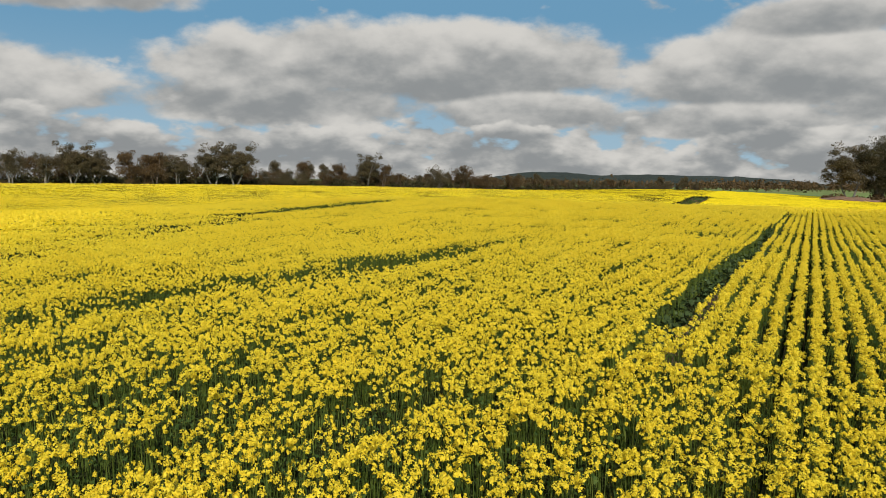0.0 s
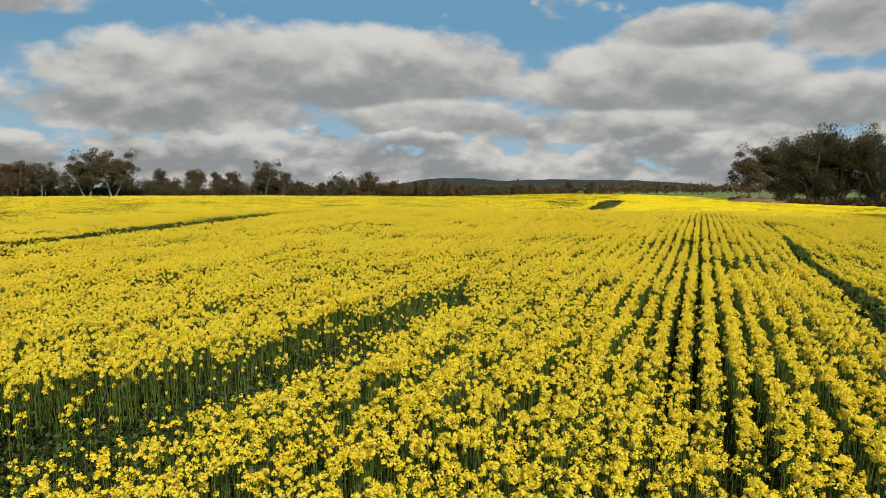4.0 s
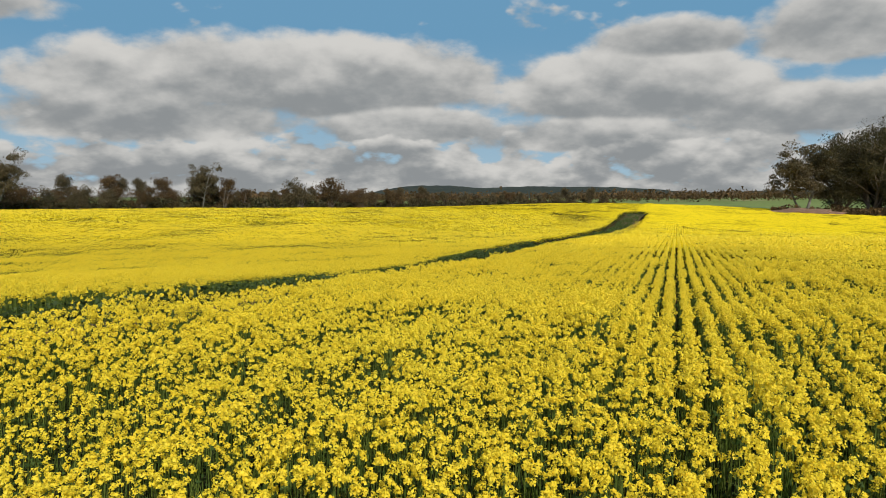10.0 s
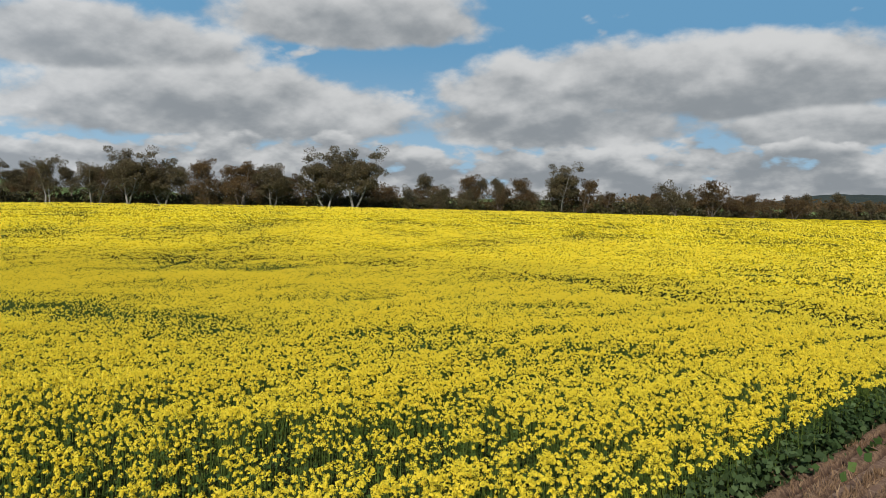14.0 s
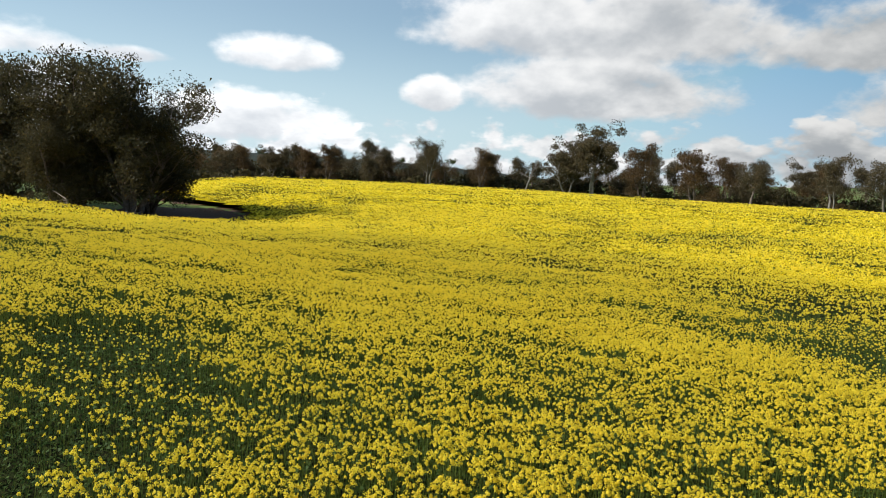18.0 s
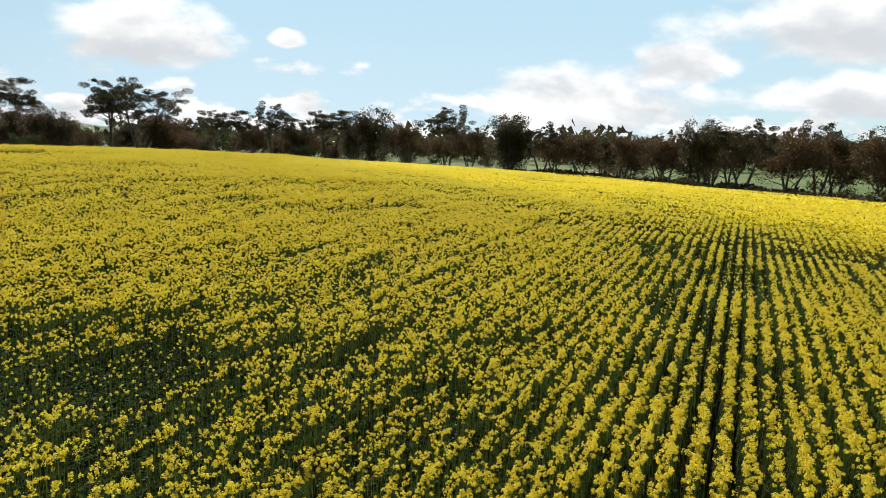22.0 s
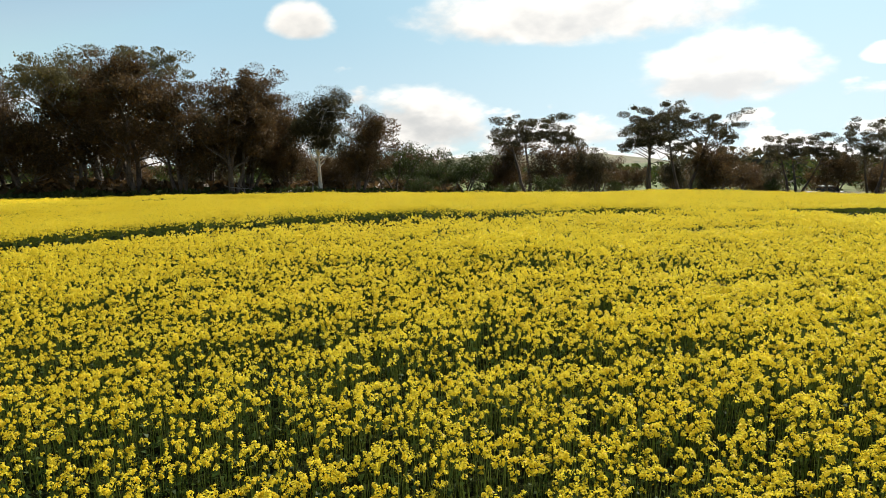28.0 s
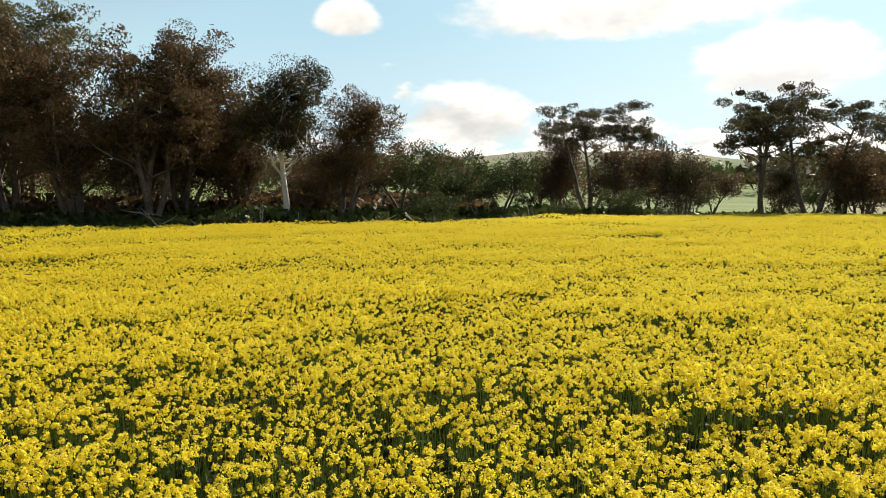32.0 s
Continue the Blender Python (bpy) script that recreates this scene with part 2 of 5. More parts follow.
# thinner stands: x, y, half length, half width, turn in degrees, how thin
THIN = [(0.8, 73.6, 5.0, 1.5, 32, 0.55), (-37.0, 58.0, 10.0, 7.0, 66, 0.22), (-30.5, 72.5, 6.0, 3.5, 66, 0.40), (-18.5, 81.5, 6.0, 3.2, 20, 0.75), (-12.0, 83.2, 3.0, 1.8, 20, 0.5), (-23.0, 98.0, 4.5, 3.2, 30, 0.35), (-6.5, 97.5, 2.0, 0.5, 25, 0.5), (-0.7, 87.5, 1.5, 0.4, 30, 0.5), (-17.5, 86.2, 2.2, 0.6, 5, 0.5), (5.5, 23.0, 5.0, 0.22, 66, 0.45),
        (-38.5, 67.5, 2.6, 0.5, 120, 0.6), (-31.0, 73.5, 2.0, 0.4, 110, 0.5), (-21.5, 98.0, 5.5, 1.6, 40, 0.8), (-7.5, 82.0, 4.0, 2.6, 30, 0.5), (-0.5, 83.5, 3.2, 0.8, 35, 0.7), (-1.5, 6.9, 2.3, 0.75, -15, 1.1),
        (-37.5, 70.0, 3.6, 0.6, 100, 0.7), (-28.6, 75.0, 1.8, 0.35, 60, 0.6), (-22.5, 63.5, 3.4, 0.3, 100, 0.6), (-16.5, 65.0, 2.8, 0.3, 110, 0.5), (-22.5, 74.0, 2.6, 0.5, 160, 0.6), (-27.0, 99.0, 3.0, 1.0, 30, 0.6)]


def open_stand(x, y):
    """The side of the field where the rows stand apart and show their green."""
    return np.clip((-off_line(x, y, STRIP) - 1.5) / 4.0, 0, 1) * np.clip((y - 60) / 8.0, 0, 1)


def stand(x, y):
    """How full the crop stands, 0 to 1."""
    f = 0.93 - 0.55 * np.clip(lattice(x, y, 5.0, 3) * 0.6 + lattice(x, y, 1.7, 4) * 0.4 - 0.52, 0, 1) * 2.2
    for a, b, hl, hw, turn, k in THIN:
        c, s = math.cos(radians(turn)), math.sin(radians(turn))
        u, v = ((x - a) * c + (y - b) * s) / hl, (-(x - a) * s + (y - b) * c) / hw
        f = f - k * np.exp(-(u * u + v * v)) * (0.6 + 0.8 * lattice(x, y, 0.8, 7))
    f = f - 1.3 * np.clip(1.45 - np.abs(off_line(x, y, LANE)) / 0.6, 0, 1) * np.clip((26 - y) / 6, 0, 1)
    left = 0.09 * y - 1.6 - x
    f = f - 0.13 * np.clip(left / 1.5, 0, 1) * np.clip(1.6 - left / 5.0, 0, 1) * np.clip((38 - y) / 4.0, 0, 1) * (0.5 + lattice(x, y, 1.3, 13))
    f = f - 0.15 * open_stand(x, y) * (0.5 + lattice(x, y, 2.2, 17))
    return np.clip(f, 0.0, 1.0)


def cropped(x, y, edge=0.0):
    """Where canola stands."""
    ok = inside(x, y, FIELD) & (np.abs(off_line(x, y, STRIP)) > STRIP_HALF + edge) & (np.abs(off_line(x, y, TRENCH)) > TRENCH_HALF * np.clip(1.3 - np.asarray(y) / 45, 0.5, 1.1) + edge)
    return ok


def tall(x, y):
    return CROP * (0.9 + 0.2 * lattice(x, y, 3.2, 11))

# ---- materials ----


def material(name):
    m = bpy.data.materials.new(name)
    m.use_nodes = True
    m.node_tree.nodes.clear()
    n = Net(m.node_tree)
    bsdf = m.node_tree.nodes.new("ShaderNodeBsdfPrincipled")
    out = m.node_tree.nodes.new("ShaderNodeOutputMaterial")
    n.put(out.inputs[0], bsdf.outputs[0])
    bsdf.inputs["Specular IOR Level"].default_value = 0.25
    return m, n, bsdf, out


def place_of(n):
    return n.tree.nodes.new("ShaderNodeNewGeometry").outputs["Position"]


def bump(n, bsdf, height, strength, distance=0.02):
    b = n.tree.nodes.new("ShaderNodeBump")
    b.inputs["Strength"].default_value, b.inputs["Distance"].default_value = strength, distance
    n.put(b.inputs["Height"], height)
    n.put(bsdf.inputs["Normal"], b.outputs[0])


def leafy(name, a, b, c, through_light=0.35, rough=0.6, shine=0.1, inner=None):
    """Petals and leaves: each piece its own tint, part of the light passing through."""
    m, n, bsdf, out = material(name)
    geo = n.tree.nodes.new("ShaderNodeNewGeometry")
    rnd = geo.outputs["Random Per Island"]
    col = n.mix(n.step(rnd, 0.0, 0.6), a, b)
    col = n.mix(n.step(rnd, 0.75, 1.0), col, c)
    big = n.noise(geo.outputs["Position"], 0.35, 2.0)
    col = n.mix(n.step(big, 0.35, 0.7, 0.0, 0.35), col, c)
    n.put(bsdf.inputs["Base Color"], col)
    bsdf.inputs["Roughness"].default_value = rough
    bsdf.inputs["Specular IOR Level"].default_value = shine
    tr = n.tree.nodes.new("ShaderNodeBsdfTranslucent")
    n.put(tr.inputs[0], (*inner, 1) if inner else col)
    mx = n.tree.nodes.new("ShaderNodeMixShader")
    mx.inputs[0].default_value = through_light
    n.put(mx.inputs[1], bsdf.outputs[0])
    n.put(mx.inputs[2], tr.outputs[0])
    n.put(out.inputs[0], mx.outputs[0])
    return m


def rough_stuff(name, a, b, c, scale, bump_by=0.6, fine=8.0, rough=0.9, distance=0.03):
    m, n, bsdf, out = material(name)
    pos = place_of(n)
    big, small = n.noise(pos, scale, 4.0, 0.6), n.noise(pos, scale * fine, 4.0, 0.65)
    col = n.mix(n.step(big, 0.35, 0.65), a, b)
    col = n.mix(n.step(small, 0.48, 0.72), col, c)
    n.put(bsdf.inputs["Base Color"], col)
    bsdf.inputs["Roughness"].default_value = rough
    bump(n, bsdf, small, bump_by, distance)
    return m


M_PETAL = leafy("canola_petals", (0.90, 0.70, 0.05), (0.87, 0.65, 0.04), (0.79, 0.65, 0.05), 0.5, 0.5, 0.15, (0.82, 0.715, 0.07))


M_LEAF = leafy("canola_leaves", (0.030, 0.058, 0.014), (0.050, 0.086, 0.022), (0.095, 0.14, 0.036), 0.35, 0.55, 0.08)
# darker copy of the canola leaves; the crop wall's shade is in its colour
M_SHADED_LEAF = leafy("shade_darkened_lower_leaves", (0.020, 0.034, 0.010), (0.032, 0.052, 0.016), (0.075, 0.105, 0.040), 0.2, 0.6, 0.08)
M_STEM = leafy("canola_stems", (0.055, 0.085, 0.014), (0.085, 0.12, 0.022), (0.13, 0.16, 0.035), 0.3, 0.5)
M_SOIL = rough_stuff("red_brown_soil", (0.10, 0.055, 0.034), (0.15, 0.088, 0.056), (0.25, 0.17, 0.115), 0.9, 1.0, 14.0)
M_STUBBLE = leafy("stubble_straw", (0.19, 0.115, 0.062), (0.12, 0.068, 0.036), (0.27, 0.18, 0.105), 0.1, 0.8)
M_ROAD = rough_stuff("gravel_road", (0.34, 0.22, 0.17), (0.42, 0.31, 0.26), (0.27, 0.17, 0.13), 0.35, 0.5, 20.0)
M_BARK = rough_stuff("grey_bark", (0.09, 0.07, 0.055), (0.16, 0.125, 0.10), (0.05, 0.04, 0.03), 1.6, 1.0, 6.0)
M_PALE = rough_stuff("pale_smooth_bark", (0.10, 0.085, 0.07), (0.19, 0.165, 0.14), (0.06, 0.09, 0.07), 1.2, 0.5, 5.0, 0.7)
M_WHITE = rough_stuff("white_smooth_bark", (0.74, 0.69, 0.62), (0.80, 0.76, 0.70), (0.55, 0.48, 0.41), 1.2, 0.4, 5.0, 0.7)
M_DEAD = rough_stuff("weathered_dead_wood", (0.20, 0.17, 0.15), (0.28, 0.25, 0.22), (0.11, 0.09, 0.08), 1.6, 0.8, 6.0)
M_OLIVE = leafy("light_olive_gum_leaves", (0.085, 0.085, 0.035), (0.13, 0.12, 0.05), (0.18, 0.14, 0.065), 0.25, 0.45)
M_GUM = leafy("olive_gum_leaves", (0.035, 0.034, 0.017), (0.055, 0.050, 0.023), (0.10, 0.078, 0.035), 0.42, 0.45)
M_CREEK = leafy("grey_olive_gum_leaves", (0.055, 0.047, 0.025), (0.082, 0.067, 0.034), (0.14, 0.10, 0.052), 0.35, 0.45)
M_RUST = leafy("rust_tinged_gum_leaves", (0.052, 0.038, 0.020), (0.086, 0.057, 0.027), (0.18, 0.105, 0.044), 0.42, 0.45)
M_BUSH = leafy("green_bush_leaves", (0.030, 0.045, 0.012), (0.050, 0.068, 0.018), (0.085, 0.095, 0.028), 0.3, 0.5)
M_GRASS = leafy("verge_grass", (0.12, 0.15, 0.035), (0.20, 0.21, 0.06), (0.33, 0.29, 0.13), 0.35, 0.7)
M_STEEL = rough_stuff("weathered_fence_steel", (0.22, 0.21, 0.20), (0.30, 0.28, 0.26), (0.14, 0.10, 0.08), 9.0, 0.2, 6.0, 0.6)


def ground_material():
    m, n, bsdf, out = material("farmland")
    pos = place_of(n)
    big, mid, small = n.noise(pos, 0.006, 3.0), n.noise(pos, 0.07, 4.0, 0.6), n.noise(pos, 2.2, 5.0, 0.65)
    grass = n.mix(n.step(mid, 0.35, 0.65), (0.085, 0.13, 0.026), (0.13, 0.18, 0.038))
    grass = n.mix(n.step(small, 0.45, 0.75), grass, (0.20, 0.20, 0.075))
    dry = n.mix(n.step(small, 0.35, 0.7), (0.27, 0.22, 0.11), (0.20, 0.15, 0.08))
    col = n.mix(n.step(big, 0.60, 0.70), grass, dry)
    n.put(bsdf.inputs["Base Color"], col)
    bsdf.inputs["Roughness"].default_value = 0.95
    bump(n, bsdf, small, 0.7, 0.05)
    return m


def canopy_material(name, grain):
    """The closed crop: small flowers over green, as full as the stand there; the gaps' shade is put into the green."""
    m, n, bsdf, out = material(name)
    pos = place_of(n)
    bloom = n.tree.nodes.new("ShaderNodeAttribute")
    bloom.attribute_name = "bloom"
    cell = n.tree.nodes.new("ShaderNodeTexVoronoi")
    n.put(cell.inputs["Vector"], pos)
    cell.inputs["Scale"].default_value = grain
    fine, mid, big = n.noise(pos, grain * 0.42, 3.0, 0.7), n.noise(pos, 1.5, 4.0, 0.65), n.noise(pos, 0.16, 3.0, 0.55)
    # the mid noise opens dark gaps in place of shading on the lumps
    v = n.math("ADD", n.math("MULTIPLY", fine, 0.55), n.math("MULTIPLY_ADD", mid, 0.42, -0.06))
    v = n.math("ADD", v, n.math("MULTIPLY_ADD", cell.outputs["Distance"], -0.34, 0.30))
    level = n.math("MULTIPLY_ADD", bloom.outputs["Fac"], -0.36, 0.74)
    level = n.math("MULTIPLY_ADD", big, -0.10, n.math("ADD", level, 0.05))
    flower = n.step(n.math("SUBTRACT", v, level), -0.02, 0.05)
    # green taken almost to black: deep shade between the flowers, painted in
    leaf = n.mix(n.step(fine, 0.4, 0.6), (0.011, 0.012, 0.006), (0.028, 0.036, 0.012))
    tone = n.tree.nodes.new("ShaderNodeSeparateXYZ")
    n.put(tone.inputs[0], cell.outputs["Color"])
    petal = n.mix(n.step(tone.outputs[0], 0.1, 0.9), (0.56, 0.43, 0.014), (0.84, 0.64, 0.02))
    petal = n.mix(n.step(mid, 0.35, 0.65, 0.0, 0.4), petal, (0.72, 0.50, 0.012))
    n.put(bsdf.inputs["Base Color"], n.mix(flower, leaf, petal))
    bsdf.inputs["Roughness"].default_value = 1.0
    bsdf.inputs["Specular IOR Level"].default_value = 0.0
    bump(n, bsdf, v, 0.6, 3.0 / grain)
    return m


def tilth_material():
    """Drilled soil: straw and crumbs on the crests, earth in the furrows with their shade painted in."""
    m, n, bsdf, out = material("drilled_soil")
    pos = place_of(n)
    row = n.tree.nodes.new("ShaderNodeAttribute")
    row.attribute_name = "crest"
    small, mid = n.noise(pos, 16.0, 5.0, 0.7), n.noise(pos, 1.6, 3.0, 0.55)
    # furrow earth is darkened to stand for shade between the ridges
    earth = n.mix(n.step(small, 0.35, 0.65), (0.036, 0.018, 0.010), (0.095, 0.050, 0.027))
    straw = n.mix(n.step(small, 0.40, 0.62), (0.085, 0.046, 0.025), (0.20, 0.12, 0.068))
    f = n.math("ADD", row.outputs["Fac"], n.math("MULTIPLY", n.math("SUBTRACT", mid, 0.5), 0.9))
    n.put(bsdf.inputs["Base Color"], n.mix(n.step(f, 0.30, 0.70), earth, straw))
    bsdf.inputs["Roughness"].default_value = 0.95
    bump(n, bsdf, small, 1.0, 0.05)
    return m


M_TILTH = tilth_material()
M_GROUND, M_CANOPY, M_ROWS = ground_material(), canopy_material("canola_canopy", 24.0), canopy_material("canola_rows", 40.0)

# ---- mesh helpers ----


def mesh_of(name, verts, faces, mats, index=None, smooth=False):
    """A mesh from arrays; faces an (n, 3 or 4) array or a list."""
    me = bpy.data.meshes.new(name)
    verts = np.asarray(verts, np.float32)
    if isinstance(faces, np.ndarray):
        k = faces.shape[1]
        me.vertices.add(len(verts))
        me.vertices.foreach_set("co", verts.ravel())
        me.loops.add(faces.size)
        me.loops.foreach_set("vertex_index", faces.astype(np.int32).ravel())
        me.polygons.add(len(faces))
        me.polygons.foreach_set("loop_start", np.arange(0, faces.size, k, dtype=np.int32))
        me.update(calc_edges=True)
    else:
        me.from_pydata([tuple(map(float, v)) for v in verts], [], faces)
    for m in (mats if isinstance(mats, (list, tuple)) else [mats]):
        me.materials.append(m)
    if index is not None:
        me.polygons.foreach_set("material_index", np.asarray(index, np.int32))
    if smooth:
        me.polygons.foreach_set("use_smooth", np.ones(len(me.polygons), bool))
    me.update()
    return me


def part(name, me, parent, label=""):
    ob = new(name, me)
    ob.parent = parent
    if label:
        tagged(ob, label)
    return ob


def sheet(xs, ys, height, keep=None):
    """A grid over xs and ys at height(x, y); keep(x, y) picks the cells by their centres."""
    gx, gy = np.meshgrid(xs, ys)
    verts = np.stack([gx, gy, height(gx, gy)], -1).reshape(-1, 3)
    w = len(xs)
    j, i = np.meshgrid(np.arange(len(ys) - 1), np.arange(w - 1), indexing="ij")
    a = (j * w + i).ravel()
    faces = np.stack([a, a + 1, a + w + 1, a + w], 1)
    if keep is not None:
        c = verts[faces].mean(1)
        faces = faces[keep(c[:, 0], c[:, 1])]
        used, inv = np.unique(faces, return_inverse=True)
        verts, faces = verts[used], inv.reshape(-1, 4)
    return verts, faces


def cards(centres, size, rng, flat=0.0, long=1.0):
    """Small four-cornered pieces at random turns. flat: how far they lie level; long: length over width."""
    n = len(centres)
    up = rng.normal(size=(n, 3))
    up[:, 2] = np.abs(up[:, 2]) + flat
    up /= np.linalg.norm(up, axis=1, keepdims=True)
    a = np.cross(up, rng.normal(size=(n, 3)))
    a /= np.linalg.norm(a, axis=1, keepdims=True)
    b = np.cross(up, a)
    s = (np.asarray(size) * np.ones(n))[:, None] * 0.5
    if not long:
        v = np.stack([centres + s * (a + b), centres + s * (b - a), centres - s * (a + b), centres - s * (b - a)], 1)
        return v.reshape(-1, 3), np.arange(4 * n).reshape(-1, 4)
    v = np.stack([centres + s * (a * long + b * 0.35), centres + s * (b - a * 0.2), centres - s * (a * long + b * 0.35), centres - s * (b - a * 0.2)], 1)
    return v.reshape(-1, 3), np.arange(4 * n).reshape(-1, 4)


# ---- ground ----
near = np.arange(-150, 121, 2.5)
xs = np.concatenate([-np.geomspace(4600, 165, 26), near, np.geomspace(130, 4600, 26)])
near = np.arange(-90, 241, 2.5)
ys = np.concatenate([-np.geomspace(4600, 100, 26), near, np.geomspace(255, 4600, 26)])
v, f = sheet(xs, ys, land)
tagged(new("ground", mesh_of("ground", v, f, M_GROUND, smooth=True)), "gently rolling farmland with green and dry pasture", "ground", kind="structure")
soil_keep = lambda x, y: inside(x, y, FIELD)
v, f = sheet(np.arange(-122, 112, 1.5), np.arange(-26, 238, 1.5), lambda x, y: land(x, y) + 0.02, soil_keep)
tagged(new("field_soil", mesh_of("field_soil", v, f, M_SOIL, smooth=True)), "red-brown tilled soil under the canola crop", "soil", kind="structure")

# dark furrow earth laid here deepens the trees' shade by colour
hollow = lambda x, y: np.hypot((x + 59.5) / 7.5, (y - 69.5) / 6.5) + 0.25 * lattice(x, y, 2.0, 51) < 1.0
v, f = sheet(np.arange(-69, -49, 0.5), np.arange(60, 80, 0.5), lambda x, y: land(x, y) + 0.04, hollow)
tagged(new("bare_hollow", mesh_of("bare_hollow", v, f, M_TILTH, smooth=True)), "bare earth in the hollow below the dark trees, tree shade put into its colour", "soil", kind="structure")

# ---- trees ----
def blades(centres, size, rng):
    """Three-cornered sprays of leaf, longer than wide, that hang a little."""
    n = len(centres)
    a = rng.normal(size=(n, 3))
    a[:, 2] -= 0.5
    a /= np.linalg.norm(a, axis=1, keepdims=True)
    b = np.cross(a, rng.normal(size=(n, 3)))
    b /= np.linalg.norm(b, axis=1, keepdims=True)
    s = (np.asarray(size) * np.ones(n))[:, None]
    v = np.stack([centres + s * a * 1.1, centres + s * (0.48 * b - 0.5 * a), centres - s * (0.48 * b + 0.5 * a)], 1)
    return v.reshape(-1, 3), np.arange(3 * n).reshape(-1, 3)



def tube(path, radii, sides=6):
    """Verts and faces of a tapered limb along a path."""
    vs, fs = [], []
    for k, (p, r) in enumerate(zip(path, radii)):
        d = (path[min(k + 1, len(path) - 1)] - path[max(k - 1, 0)]).normalized()
        a = d.orthogonal().normalized()
        b = d.cross(a)
        for i in range(sides):
            t = 2 * math.pi * i / sides
            vs.append(p + (a * math.cos(t) + b * math.sin(t)) * r)
    for k in range(len(path) - 1):
        for i in range(sides):
            j = (i + 1) % sides
            fs.append((k * sides + i, k * sides + j, (k + 1) * sides + j, (k + 1) * sides + i))
    vs.append(path[-1] + (path[-1] - path[-2]) * 0.2)
    tip = len(vs) - 1
    last = (len(path) - 1) * sides
    fs += [(last + i, last + (i + 1) % sides, tip, tip) for i in range(sides)]
    return vs, [f if f[2] != f[3] else f[:3] for f in fs]


def limb(rng, start, aim, length, bend, steps=5):
    """A wandering path that sets out along aim and turns upward a little."""
    p, d, out = start.copy(), aim.normalized(), [start.copy()]
    for _ in range(steps):
        d = (d + Vector((rng.normal() * bend, rng.normal() * bend, rng.normal() * bend * 0.5 + 0.04))).normalized()
        p = p + d * (length / steps)
        out.append(p.copy())
    return out


def gum_tree(name, seed, height, spread, stems=2, leaves=1400, low=0.3, clump=0.11, flat=0.55, bark=None, foliage=None, bare=0.0, leaf=0.30, arms=12, twigs=3):
    """A gum: forked stems, limbs that fan out, hanging clumps of leaves with gaps between.
    low: where the crown starts, as a share of the height; flat: how level the clumps lie; bare: share of limbs without leaves."""
    rng = np.random.default_rng(seed)
    root = new(name)
    wood_v, wood_f, tips = [], [], []

    def add(path, r0, r1, sides=6):
        k = len(wood_v)
        vs, fs = tube(path, np.linspace(r0, r1, len(path)), sides)
        wood_v.extend(vs)
        wood_f.extend([tuple(k + i for i in f) for f in fs])

    r = height * 0.021
    for s in range(stems):
        turn = 2 * math.pi * (s / stems) + rng.uniform(-0.5, 0.5)
        lean = rng.uniform(0.05, 0.25) if stems == 1 else rng.uniform(0.18, 0.45)
        aim = Vector((math.cos(turn) * lean, math.sin(turn) * lean, 1))
        base = Vector((math.cos(turn) * r * 0.8, math.sin(turn) * r * 0.8, -0.25)) if stems > 1 else Vector((0, 0, -0.25))
        main = limb(rng, base, aim, height * rng.uniform(0.68, 0.82), 0.10, 7)
        add(main, r * rng.uniform(0.75, 1.1), r * 0.25, 6)
        tips.append((main[-1], 1.1))
        for b in range(arms):
            f = rng.uniform(low, 0.97)
            k = min(int(f * 7), 6)
            start = main[k].lerp(main[k + 1], f * 7 - k)
            t = rng.uniform(0, 2 * math.pi)
            up = rng.uniform(0.25, 1.0)
            aim = Vector((math.cos(t), math.sin(t), up))
            arm = limb(rng, start, aim, spread * rng.uniform(0.45, 1.0) * (1.15 - 0.55 * f), 0.22, 4)
            add(arm, r * (0.5 - 0.3 * f), r * 0.06, 3)
            empty = rng.uniform() < bare
            if not empty:
                tips.append((arm[-1], 1.0))
            for _ in range(twigs):
                k = rng.integers(2, 4)
                t = rng.uniform(0, 2 * math.pi)
                twig = limb(rng, arm[k], Vector((math.cos(t), math.sin(t), rng.uniform(0.1, 1.2))), spread * rng.uniform(0.2, 0.45), 0.3, 2)
                add(twig, r * 0.11, r * 0.03, 3)
                if not empty:
                    tips.append((twig[-1], rng.uniform(0.6, 1.0)))
    me = mesh_of("trunk", wood_v, wood_f, bark or M_BARK, smooth=True)
    part("trunk", me, root)
    if leaves:
        pts = []
        per = max(int(leaves / len(tips)), 3)
        for tip, size in tips:
            c = np.array(tip)
            rad = height * clump * size * rng.uniform(0.7, 1.25)
            n = int(per * rng.uniform(0.6, 1.4))
            q = rng.normal(size=(n, 3))
            q /= np.linalg.norm(q, axis=1, keepdims=True) + 1e-6
            q *= rng.uniform(0.35, 1.0, (n, 1)) ** 0.6
            q *= np.array([1, 1, flat]) * rad
            pts.append(c + q + rng.normal(size=(1, 3)) * rad * 0.25)
        pts = np.concatenate(pts)
        pts[:, 2] = np.maximum(pts[:, 2], 0.35)
        size = leaf * height / 10 * rng.uniform(0.6, 1.3, len(pts))
        # thicker sprays in the heart of each clump
        core = np.repeat(np.array([list(t) for t, _ in tips]), 26, 0)
        core = core + rng.normal(size=core.shape) * height * clump * np.array([0.34, 0.34, 0.34 * flat])
        core[:, 2] = np.maximum(core[:, 2], 0.35)
        pts = np.concatenate([pts, core])
        size = np.concatenate([size, height * clump * rng.uniform(0.10, 0.20, len(core))])
        v, f = blades(pts, size, rng)
        part("crown", mesh_of("crown", v, f, foliage or M_GUM), root)
    return root


